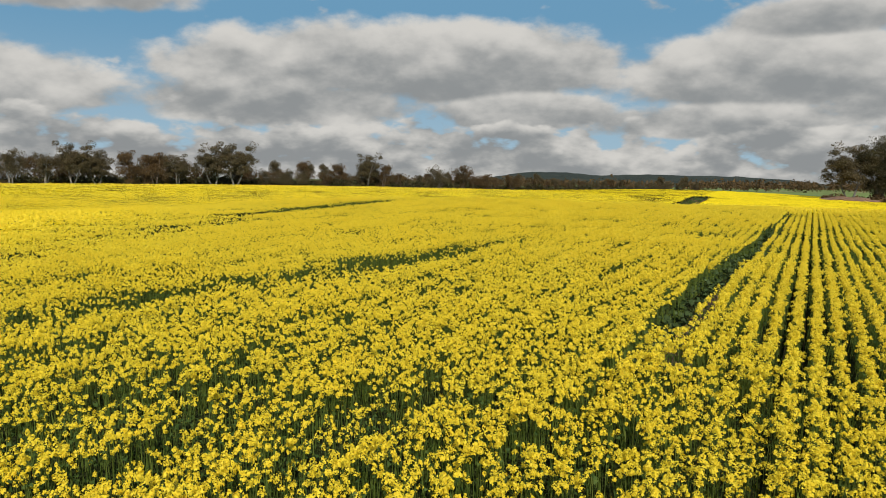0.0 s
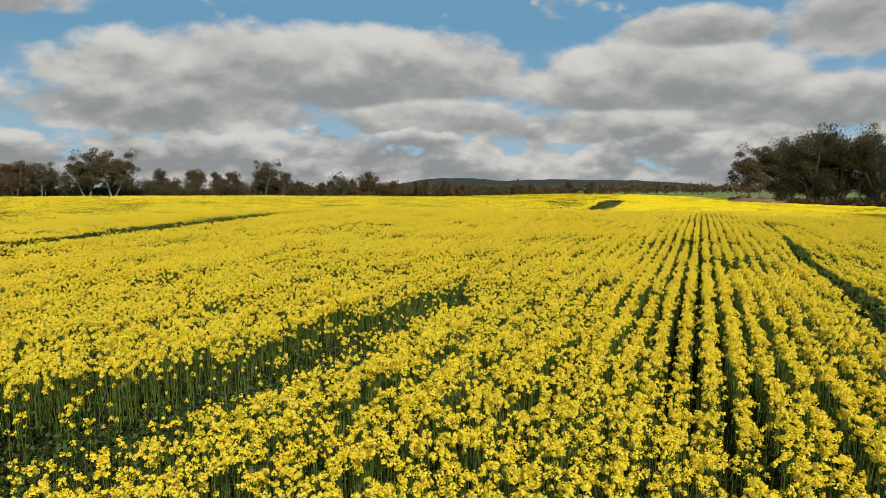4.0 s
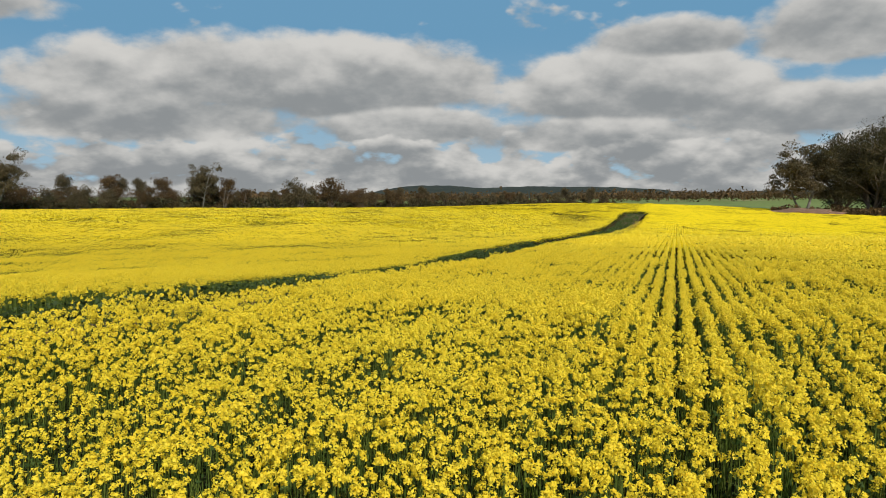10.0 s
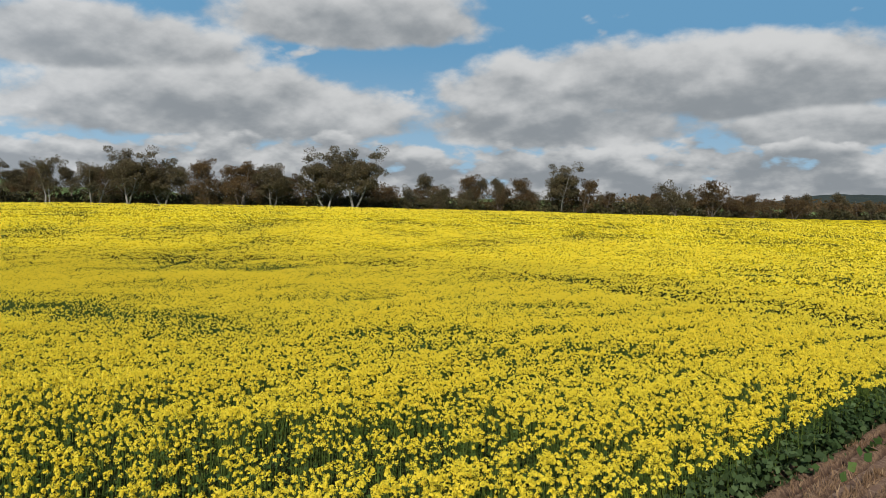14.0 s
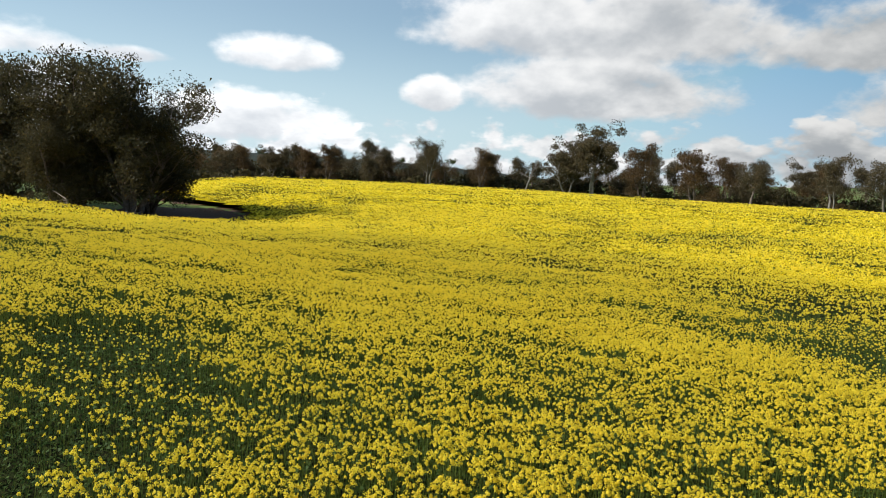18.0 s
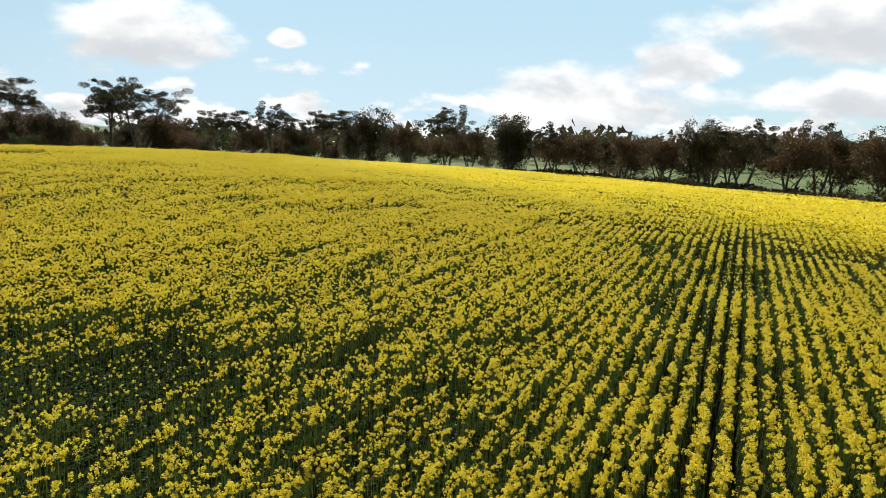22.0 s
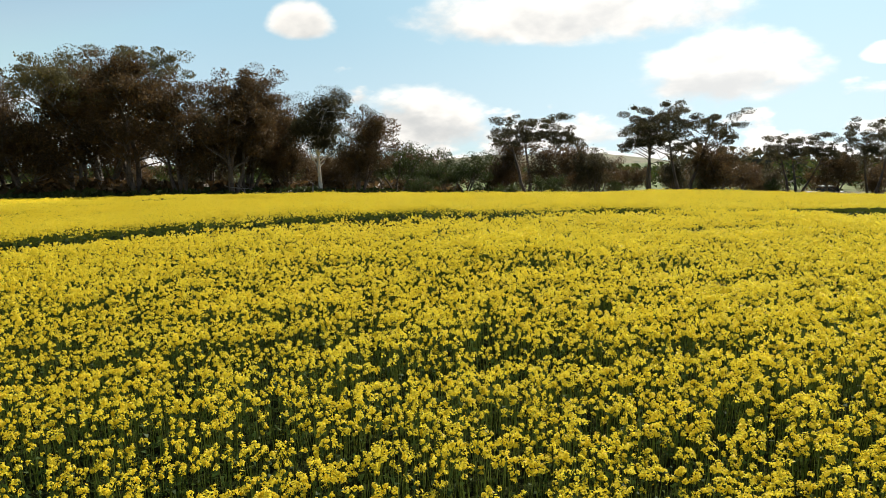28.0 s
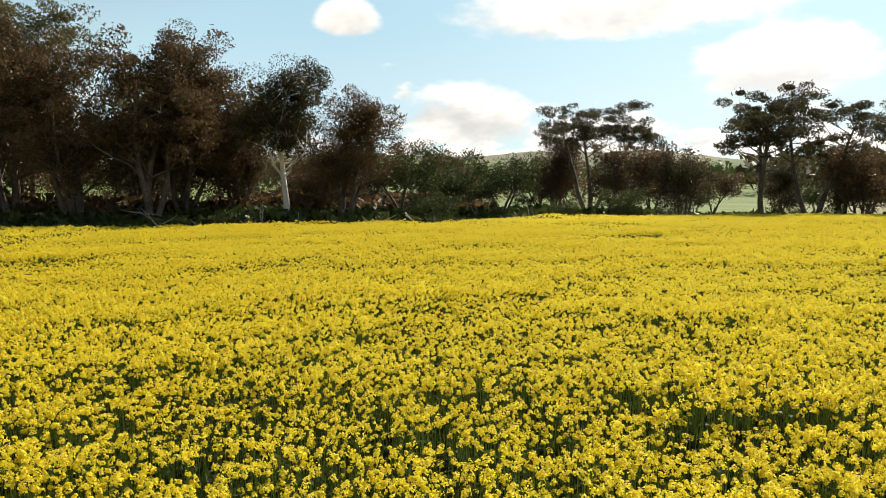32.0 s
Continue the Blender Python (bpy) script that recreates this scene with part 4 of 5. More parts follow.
def ribbon(line, half, lift, step=2.0):
    pts = []
    for (ax, ay), (bx, by) in zip(line, line[1:]):
        n = max(int(math.hypot(bx - ax, by - ay) / step), 1)
        pts += [(ax + (bx - ax) * k / n, ay + (by - ay) * k / n) for k in range(n)]
    pts.append(line[-1])
    pts = np.array(pts)
    for _ in range(6):
        pts[1:-1] = (pts[:-2] + 2 * pts[1:-1] + pts[2:]) / 4
    d = np.gradient(pts, axis=0)
    d /= np.linalg.norm(d, axis=1, keepdims=True)
    s = np.stack([-d[:, 1], d[:, 0]], 1)
    cols = [pts + s * w for w in np.linspace(-half, half, 5)]
    v = np.concatenate([np.c_[c, land(c[:, 0], c[:, 1]) + lift - (0.0 if 0 < k < 4 else lift + 0.03)] for k, c in enumerate(cols)])
    n = len(pts)
    j, i = np.meshgrid(np.arange(4), np.arange(n - 1), indexing="ij")
    q = (j * n + i).ravel()
    return v, np.stack([q, q + 1, q + n + 1, q + n], 1), pts


v, f, road_mid = ribbon(ROAD, 3.2, 0.08)
tagged(new("road", mesh_of("road", v, f, M_ROAD, smooth=True)), "pinkish unsealed gravel road behind the trees", "road", kind="structure")

v, f, verge_mid = ribbon([(19, 4), (26.5, 17), (25.5, 30), (31, 41), (43.5, 58)], 2.4, 0.05)
tagged(new("bare_verge", mesh_of("bare_verge", v, f, M_SOIL, smooth=True)), "bare reddish earth between the crop and the trees", "soil", kind="structure")

VERGE = [(24, 17), (22, 30), (27.5, 40.5), (39, 57), (46, 60), (44, 34), (36, 9), (24, -12), (8, -30), (0, -19), (15, -1)]
r = np.random.default_rng(61)
q = np.stack([r.uniform(0, 47, 56000), r.uniform(-30, 62, 56000)], 1)
q = q[inside(q[:, 0], q[:, 1], VERGE) & (lattice(q[:, 0], q[:, 1], 2.0, 9) > 0.30)]
h = 0.10 + 0.25 * lattice(q[:, 0], q[:, 1], 1.2, 8)
n = len(q)
t = r.uniform(0, 2 * math.pi, n)
base = np.c_[q, land(q[:, 0], q[:, 1])]
side = np.stack([np.cos(t), np.sin(t), np.zeros(n)], 1) * 0.035
tip = base + np.c_[r.normal(size=(n, 2)) * 0.06, h]
v = np.stack([base - side, base + side, tip], 1).reshape(-1, 3)
tagged(new("verge_grass", mesh_of("verge_grass", v, np.arange(3 * n).reshape(-1, 3), M_GRASS)), "tufted green and straw grass on the road verge", "grass", kind="stuff")


def fence(line, gap):
    root = new("wire_fence")
    x0, y0 = line[0]
    root.location = (x0, y0, float(land(x0, y0)))
    pts = []
    for (ax, ay), (bx, by) in zip(line, line[1:]):
        k = max(int(math.hypot(bx - ax, by - ay) / gap), 1)
        pts += [(ax + (bx - ax) * i / k, ay + (by - ay) * i / k) for i in range(k)]
    pts.append(line[-1])
    vs, fs = tube([Vector((0, 0, -0.2)), Vector((0, 0, 0.6)), Vector((0, 0, 1.2))], [0.035, 0.035, 0.03], 6)
    post = mesh_of("post", vs, fs, M_STEEL)
    for x, y in pts:
        ob = part("post", post, root)
        ob.location = Vector((x, y, float(land(x, y)))) - root.location
    for lift in (0.3, 0.55, 0.8, 1.08):
        path = [Vector((x, y, float(land(x, y)) + lift)) - root.location for x, y in pts]
        vs, fs = tube(path, [0.006] * len(path), 3)
        part("wire", mesh_of("wire", vs, fs, M_STEEL), root)
    return tagged(root, "plain wire fence on steel posts beside the road", "fence")


fence([(44, -12), (54, 20), (64, 60)], 5.0)
fence([(6, -43), (28, -28), (44, -12)], 5.0)
fence([(-58, 48), (-66, 33), (-68.5, 12), (-54, -14), (-34, -26)], 4.0)

# fallen timber on the verge
for x, y, turn, size in [(27.2, 36.6, 20, 1.0), (26.6, 33.2, 100, 1.2), (24.4, 31.2, 150, 0.9), (28.6, 38.8, 60, 1.0), (20.2, 18.8, 10, 1.3), (21.0, 21.5, 75, 1.0), (-55.0, 63.0, 30, 1.2), (-54.5, 65.5, 130, 1.0)]:
    r = np.random.default_rng(int(abs(x * 10 + y)))
    root = new("fallen_branch")
    main = limb(r, Vector((0, 0, 0.1)), Vector((1, 0, 0.1)), 2.6 * size, 0.16, 6)
    for k, (path, r0) in enumerate([(main, 0.09)] + [(limb(r, main[i], Vector((r.normal(), r.normal(), r.uniform(0.1, 0.7))), 1.1 * size, 0.25, 4), 0.04) for i in (1, 2, 3, 4, 5, 5)]):
        vs, fs = tube(path, np.linspace(r0 * size, 0.012, len(path)), 5)
        name = "twig" if k else "branch"
        part(name, mesh_of(name, vs, fs, M_DEAD, smooth=True), root)
    root.matrix_basis = pose(x, y, float(land(x, y)), 0, 0, turn)
    tagged(root, "grey fallen tree branch lying on the ground", "branch", "fallen branches")

# ---- the crop ----
TRACK = [(0.8, 1), (0.6, 20), (3.4, 45), (5.8, 66), (4.0, 75), (-3.0, 84), (-11, 91), (-20, 91.5), (-27.5, 85), (-26, 76), (-15, 66), (-5, 54), (4, 44), (14, 38)]
px, py = math.cos(radians(24.0)), -math.sin(radians(24.0))


def rows_of_heads(lo, hi, per_area, seed):
    """Flower heads along the drill rows, between two distances from the middle of the shown stretch of field."""
    r = np.random.default_rng(seed)
    x, y = [], []
    # seed positions patch by patch to keep the arrays small
    for bx in np.arange(-124, 96, 6.0):
        for by in np.arange(-30, 240, 6.0):
            c = abs(off_line(np.array([bx + 3]), np.array([by + 3]), TRACK)[0])
            if c - 4.5 > hi or c + 4.5 < lo:
                continue
            n = r.poisson(36 * per_area)
            x.append(r.uniform(bx, bx + 6, n))
            y.append(r.uniform(by, by + 6, n))
    x, y = np.concatenate(x), np.concatenate(y)
    d = np.abs(off_line(x, y, TRACK)) + r.normal(size=len(x)) * 0.12 * lo
    ok = (d >= lo) & (d < hi)
    x, y = x[ok], y[ok]
    u = x * px + y * py
    row = np.round(u / ROW) * ROW
    spread = row_spread(x, y)
    du = np.clip(u - row, -0.145, 0.145) / 0.145 * spread * ROW - (u - row)
    x, y = x + du * px, y + du * py
    ok = cropped(x, y)
    return x[ok], y[ok], r


def row_spread(x, y):
    """Half width of a drill row as a share of the spacing; open rows run along the sowing."""
    u, v = x * px + y * py, x * ROW_DIR[0] + y * ROW_DIR[1]
    open_rows = np.clip((x - 0.10 * y - 0.1 + 2.0 * np.clip((20 - y) / 10, 0, 1) * -1) / 2.2, 0, 1) * np.clip((v - 7) / 6, 0, 1)
    return np.clip(0.47 - 0.25 * np.maximum(open_rows, 0.95 * open_stand(x, y)) - 0.08 * lattice(u * 4, v * 0.25, 4.0, 19) - 0.06 * lattice(x, y, 6.0, 20), 0.17, 0.48)


heads_v, heads_f, green_v, green_f, stem_v, stem_f = [], [], [], [], [], []
SECTION, NEAR = 2.4, 10.5


def facing(n, rng, loose):
    """Two directions across each normal, after the normals are shaken a little."""
    n = n + rng.normal(size=n.shape) * loose
    n /= np.linalg.norm(n, axis=1, keepdims=True)
    a = np.cross(n, rng.normal(size=n.shape))
    a /= np.linalg.norm(a, axis=1, keepdims=True)
    return a, np.cross(n, a)


def dome(heads, radius, count, rng):
    """Places of the flowers round each flower head, and the way they face."""
    n = rng.normal(size=(len(heads), count, 3))
    n[:, :, 2] = np.abs(n[:, :, 2]) * 1.1 - 0.25
    n /= np.linalg.norm(n, axis=2, keepdims=True)
    rad = (np.asarray(radius) * np.ones(len(heads)))[:, None, None]
    p = heads[:, None, :] + n * rad * np.array([1, 1, 1.5]) * rng.uniform(0.55, 1.08, (len(heads), count, 1))
    return p.reshape(-1, 3), n.reshape(-1, 3)


def chips(centres, normals, size, rng, loose=0.35):
    """Small three-cornered petals that face outward."""
    a, b = facing(normals, rng, loose)
    s = (np.asarray(size) * np.ones(len(centres)))[:, None]
    s = s * 0.78
    v = np.stack([centres + s * a, centres + s * (-0.5 * a + 0.85 * b), centres - s * (0.5 * a + 0.85 * b)], 1)
    return v.reshape(-1, 3), np.arange(3 * len(centres)).reshape(-1, 3)


def stalks(tops, foot, width, rng):
    """Slender stems from the flower heads down into the leaves."""
    k = len(tops)
    t = rng.uniform(0, 2 * math.pi, k)
    side = np.stack([np.cos(t), np.sin(t), np.zeros(k)], 1) * width
    low = tops - np.c_[rng.normal(size=(k, 2)) * 0.035, foot * np.ones(k)]
    return np.stack([low - side, low + side, tops], 1).reshape(-1, 3), np.arange(3 * k).reshape(-1, 3)


def row_section(level, spread, seed):
    """A length of one drill row: plants side by side, each with a few flower heads on stems over broad leaves.
    level: how full it stands; spread: half its width as a share of the spacing."""
    r = np.random.default_rng(seed)
    plants = int(SECTION / 0.10)
    y = (np.arange(plants) + r.uniform(0.1, 0.9, plants)) / plants * SECTION - SECTION / 2
    x = np.clip(r.normal(size=plants) * 0.62, -1, 1) * spread * ROW
    h = CROP * (0.74 + 0.32 * level) * r.normal(1.0, 0.055, plants)
    grown = r.uniform(size=plants) < 0.06 + 0.94 * level ** 0.8
    who = np.repeat(np.arange(plants), np.where(grown, r.integers(6, 10, plants), r.integers(0, 2, plants)))
    k = len(who)
    tops = np.stack([x[who] + r.normal(size=k) * (0.012 + 0.11 * spread), y[who] + r.normal(size=k) * 0.07, h[who] - np.abs(r.normal(size=k)) * 0.085], 1)
    count = 20 if level > 0.6 else 15
    p, n = dome(tops, r.uniform(0.019, 0.036, k) * (0.75 + 0.25 * level), count, r)
    vf, ff = chips(p, n, r.uniform(0.0125, 0.0195, len(p)), r)
    shoots = np.concatenate([tops, np.c_[x, y, h - 0.12] + r.normal(size=(plants, 3)) * np.array([0.05, 0.05, 0.06])])
    vs_, fs_ = stalks(shoots, 0.46, 0.0048, r)
    m = int(plants * (6 + 7 * (1 - level)))
    w = r.integers(0, plants, m)
    q = np.stack([x[w] + r.normal(size=m) * (0.025 + 0.08 * spread), y[w] + r.normal(size=m) * 0.06, h[w] * r.uniform(0.30, 0.84, m) ** 1.15], 1)
    up = r.normal(size=(m, 3))
    up[:, 2] = np.abs(up[:, 2]) + 0.3
    up /= np.linalg.norm(up, axis=1, keepdims=True)
    vl, fl = chips(q, up, r.uniform(0.016, 0.044, m), r)
    tri = np.concatenate([fs_, fl + len(vs_)])
    verts = np.concatenate([vf, vs_, vl])
    faces = np.concatenate([ff, tri + len(vf)])
    return mesh_of("row_section", verts, faces, [M_PETAL, M_STEM, M_LEAF], [0] * len(ff) + [1] * len(fs_) + [2] * len(fl))


LEVELS, SPREADS = (0.97, 0.78, 0.55, 0.30, 0.04), (0.19, 0.33, 0.48)
SECTIONS = [[[row_section(a, b, 900 + 40 * i + 8 * j + k) for k in range(3)] for j, b in enumerate(SPREADS)] for i, a in enumerate(LEVELS)]

# whole drill rows along the flight line, in sections
first_row, last_row, first_v, steps = int(-73 / ROW), int(14 / ROW), -26.0, 58
shift = np.random.default_rng(66).uniform(0, SECTION, last_row - first_row)


def section_of(x, y):
    """Which row and which of its sections a place belongs to."""
    k = np.round((x * px + y * py) / ROW).astype(int) - first_row
    inner = np.clip(k, 0, last_row - first_row - 1)
    j = np.floor((x * ROW_DIR[0] + y * ROW_DIR[1] - first_v - shift[inner]) / SECTION).astype(int)
    ok = (k == inner) & (j >= 0) & (j < steps)
    return inner, np.clip(j, 0, steps - 1), ok


r = np.random.default_rng(67)
kk, jj = np.meshgrid(np.arange(last_row - first_row), np.arange(steps), indexing="ij")
uu, vv = (kk + first_row) * ROW, first_v + shift[:, None] + (jj + 0.5) * SECTION
mx, my = uu * px + vv * ROW_DIR[0], uu * py + vv * ROW_DIR[1]
clear = np.abs(off_line(mx, my, TRACK)) < NEAR + r.normal(size=mx.shape) * 0.5
for dv in (-0.5, -0.25, 0.0, 0.25, 0.5):
    for du in (-0.13, 0.13):
        clear &= cropped(mx + du * px + dv * SECTION * ROW_DIR[0], my + du * py + dv * SECTION * ROW_DIR[1], 0.04)
full_of = stand(mx, my) + r.normal(size=mx.shape) * 0.07 - 0.25 * np.clip(lattice(mx, my, 0.9, 23) - 0.6, 0, 1)
wide_of = row_spread(mx, my) + r.normal(size=mx.shape) * 0.02
tall_of = tall(mx, my) / CROP * (0.88 + 0.24 * lattice(mx, my, 1.3, 37))
rise_of = (land(mx + ROW_DIR[0], my + ROW_DIR[1]) - land(mx - ROW_DIR[0], my - ROW_DIR[1])) / 2
lean_of = (land(mx + px, my + py) - land(mx - px, my - py)) / 2
foot_of = land(mx, my)
for k in range(last_row - first_row):
    mine = np.flatnonzero(clear[k])
    if not len(mine):
        continue
    j = mine[0]
    row = new("canola_row")
    row.location = (mx[k, j], my[k, j], foot_of[k, j])
    for j in mine:
        level = int(np.argmin(np.abs(np.array(LEVELS) - full_of[k, j])))
        spread = int(np.argmin(np.abs(np.array(SPREADS) - wide_of[k, j])))
        ob = part("row_section", SECTIONS[level][spread][r.integers(3)], row)
        back = r.integers(2)
        sgn = -1 if back else 1
        ob.matrix_basis = (pose(mx[k, j] - row.location.x, my[k, j] - row.location.y, foot_of[k, j] - row.location.z, sgn * math.degrees(math.atan(rise_of[k, j])), -sgn * math.degrees(math.atan(lean_of[k, j])), -24.0 + 180 * back)
                           @ Matrix.Diagonal((1, 1, tall_of[k, j] * r.uniform(0.96, 1.05), 1)))
    words = "open" if np.median(wide_of[k, mine]) < 0.3 else "closed"
    tagged(row, "%s drill row of yellow canola plants on green stems" % words, "canola row", "drill rows")


def grow(lo, hi, per_area, flowers, size, ball, stems, seed):
    """The crop off the flight line, and what is left of its rows along bare ground: flower heads over leaves."""
    x, y, r = rows_of_heads(lo, hi, per_area, seed)
    k, j, ok = section_of(x, y)
    left = ~(ok & clear[k, j])
    x, y = x[left], y[left]
    f = stand(x, y) - 0.35 * np.clip(lattice(x, y, 0.45, 23) - 0.55, 0, 1) * 2
    full = r.uniform(size=len(x)) < 0.12 + 0.88 * f
    h = tall(x, y) * (0.70 + 0.30 * np.clip(f, 0, 1)) * (0.93 + 0.14 * lattice(x, y, 0.30, 29)) * r.uniform(0.92, 1.05, len(x))
    c = np.stack([x, y, land(x, y) + h], 1)
    cf = c[full]
    p, n = dome(cf, ball * r.uniform(0.7, 1.2, len(cf)), flowers, r)
    v, fc = chips(p, n, size * r.uniform(0.75, 1.25, len(p)), r)
    heads_v.append(v)
    heads_f.append(fc)
    cg = c[~full] if lo < 30 else c[~full][::3]
    m = 2 if lo < 15 else 1
    q = np.repeat(cg, m, 0) - np.c_[r.normal(size=(len(cg) * m, 2)) * 0.04, r.uniform(0.02, 0.30, len(cg) * m)]
    up = r.normal(size=(len(q), 3))
    up[:, 2] = np.abs(up[:, 2]) + 0.3
    up /= np.linalg.norm(up, axis=1, keepdims=True)
    v, fc = chips(q, up, max(size * 1.2, 0.036) * r.uniform(0.6, 1.3, len(q)), r)
    green_v.append(v)
    green_f.append(fc)
    if stems:
        v, fc = stalks(c, 0.44, 0.006, r)
        stem_v.append(v)
        stem_f.append(fc)


grow(0.0, NEAR + 1.5, 125.0, 14, 0.022, 0.034, 1, 101)
grow(NEAR + 1.5, 20.0, 80.0, 7, 0.034, 0.038, 0, 103)
grow(20.0, 38.0, 36.0, 2, 0.075, 0.045, 0, 104)
grow(38.0, 80.0, 9.0, 1, 0.12, 0.05, 0, 105)


def joined(vs, fs):
    off, out = 0, []
    for v, f in zip(vs, fs):
        out.append(f + off)
        off += len(v)
    return np.concatenate(vs), np.concatenate(out)


v, f = joined(heads_v, heads_f)
tagged(new("canola_flowers", mesh_of("canola_flowers", v, f, M_PETAL)), "bright yellow canola flower heads in full bloom over the field", "canola", kind="stuff")
v, f = joined(green_v, green_f)
tagged(new("canola_foliage", mesh_of("canola_foliage", v, f, M_LEAF)), "dark green canola leaves and stems under the flowers", "canola", kind="stuff")

v, f = joined(stem_v, stem_f)
tagged(new("canola_stems", mesh_of("canola_stems", v, f, M_STEM)), "slender pale green canola stems between the rows", "canola", kind="stuff")


def crop_edge(x, y):
    return np.clip(np.minimum(np.abs(off_line(x, y, STRIP)) - STRIP_HALF - 0.05, np.abs(off_line(x, y, TRENCH)) - TRENCH_HALF - 0.02) / 0.3, 0.0, 1.0)


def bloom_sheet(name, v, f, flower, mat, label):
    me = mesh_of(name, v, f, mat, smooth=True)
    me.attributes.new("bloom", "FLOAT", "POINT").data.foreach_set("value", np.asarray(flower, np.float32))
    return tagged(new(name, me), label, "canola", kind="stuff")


# the body of the crop near the flight line, ridge by ridge along the drill rows
k = np.arange(int(-82 / ROW), int(40 / ROW))
us = (k[:, None] * ROW + np.array([-0.072, 0.072, 0.145])).ravel()
vs = np.arange(-40, 135, 0.6)
gu, gv = np.meshgrid(us, vs)
x = gu * px + gv * ROW_DIR[0]
y = gu * py + gv * ROW_DIR[1]
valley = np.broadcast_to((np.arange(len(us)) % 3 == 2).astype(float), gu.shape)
f0 = stand(x, y)
up = crop_edge(x, y)
tight = np.clip((row_spread(x, y) - 0.17) / 0.28, 0, 1)
away = np.clip((np.abs(off_line(x, y, TRACK)) - 11.0) / 10.0, 0, 1)
rough = 0.5 * lattice(x, y, 0.6, 31) + 0.5 * np.random.default_rng(8).uniform(size=x.shape)
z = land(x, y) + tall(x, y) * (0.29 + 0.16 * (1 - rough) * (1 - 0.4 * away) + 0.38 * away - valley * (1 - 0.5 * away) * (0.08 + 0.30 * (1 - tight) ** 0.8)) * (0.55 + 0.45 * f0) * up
w = len(us)
j, i = np.meshgrid(np.arange(len(vs) - 1), np.arange(w - 1), indexing="ij")
q = (j * w + i).ravel()
f = np.stack([q, q + 1, q + w + 1, q + w], 1)
v = np.stack([x, y, z], -1).reshape(-1, 3)
c = v[f].mean(1)
f = f[cropped(c[:, 0], c[:, 1], 0.02) & (np.abs(off_line(c[:, 0], c[:, 1], TRACK)) < 21)]
keep, inv = np.unique(f, return_inverse=True)
# low bloom near the track and in valleys shows the shade-dark green
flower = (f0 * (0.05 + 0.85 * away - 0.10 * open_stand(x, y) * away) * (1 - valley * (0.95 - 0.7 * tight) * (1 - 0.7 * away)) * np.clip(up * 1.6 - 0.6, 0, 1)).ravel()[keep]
bloom_sheet("canola_rows", v[keep], inv.reshape(-1, 4), flower, M_ROWS, "drilled rows of canola, yellow above and shade-darkened green below")
far_zone = lambda x, y: cropped(x, y) & (np.abs(off_line(x, y, TRACK)) > 20)
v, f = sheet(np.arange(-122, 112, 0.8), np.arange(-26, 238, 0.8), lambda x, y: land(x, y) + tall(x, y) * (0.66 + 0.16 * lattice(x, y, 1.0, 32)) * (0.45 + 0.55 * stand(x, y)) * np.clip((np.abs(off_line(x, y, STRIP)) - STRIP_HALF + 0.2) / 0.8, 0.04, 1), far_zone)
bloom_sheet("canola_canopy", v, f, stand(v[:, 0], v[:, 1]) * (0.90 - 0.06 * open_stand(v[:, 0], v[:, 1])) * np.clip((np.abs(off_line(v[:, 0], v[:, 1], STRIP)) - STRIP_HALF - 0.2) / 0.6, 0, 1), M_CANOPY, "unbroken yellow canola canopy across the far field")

# ---- bare strip: ridged soil with stubble, weeds ----
def along(line, step):
    pts = []
    for (ax, ay), (bx, by) in zip(line, line[1:]):
        n = max(int(math.hypot(bx - ax, by - ay) / step), 1)
        pts += [(ax + (bx - ax) * k / n, ay + (by - ay) * k / n) for k in range(n)]
    pts = np.array(pts)
    for _ in range(40):
        pts[1:-1] = (pts[:-2] + 2 * pts[1:-1] + pts[2:]) / 4
    d = np.gradient(pts, axis=0)
    d /= np.linalg.norm(d, axis=1, keepdims=True)
    return pts, np.stack([d[:, 1], -d[:, 0]], 1)


pts, side = along(STRIP, 0.22)
w = np.linspace(-1.85, 1.85, 61)
x = pts[:, None, 0] + side[:, None, 0] * w
y = pts[:, None, 1] + side[:, None, 1] * w
ridge = 0.085 * np.cos(w / ROW * 2 * math.pi)[None, :] * (0.5 + lattice(x, y, 0.7, 41)) + 0.07 * (lattice(x, y, 0.22, 42) - 0.5)
ridge -= 0.05 * np.exp(-((np.abs(w)[None, :] - 0.85) / 0.2) ** 2)
z = land(x, y) + 0.06 + ridge
n, m = x.shape
j, i = np.meshgrid(np.arange(n - 1), np.arange(m - 1), indexing="ij")
q = (j * m + i).ravel()
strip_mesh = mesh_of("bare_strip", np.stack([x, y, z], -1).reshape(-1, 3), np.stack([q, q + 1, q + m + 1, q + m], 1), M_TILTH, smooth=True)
# crest: 1 on the ridges, 0 where the furrow shade is coloured in
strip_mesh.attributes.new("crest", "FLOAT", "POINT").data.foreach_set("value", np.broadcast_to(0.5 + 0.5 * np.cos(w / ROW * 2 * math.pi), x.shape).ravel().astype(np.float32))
tagged(new("bare_strip", strip_mesh),
       "bare strip of ridged red-brown soil through the crop", "soil", kind="structure")
r = np.random.default_rng(77)
k = r.integers(0, n - 1, 170000)
s = (np.round(r.uniform(-1.6, 1.6, 170000) / ROW) + r.normal(size=170000) * 0.13) * ROW
x, y = pts[k, 0] + side[k, 0] * s, pts[k, 1] + side[k, 1] * s
keep = (lattice(x, y, 1.1, 45) > 0.25) & (np.abs(off_line(x, y, TRACK)) < 20)
x, y = x[keep], y[keep]
base = np.c_[x, y, land(x, y) + 0.05]
t = r.uniform(0, 2 * math.pi, len(x))
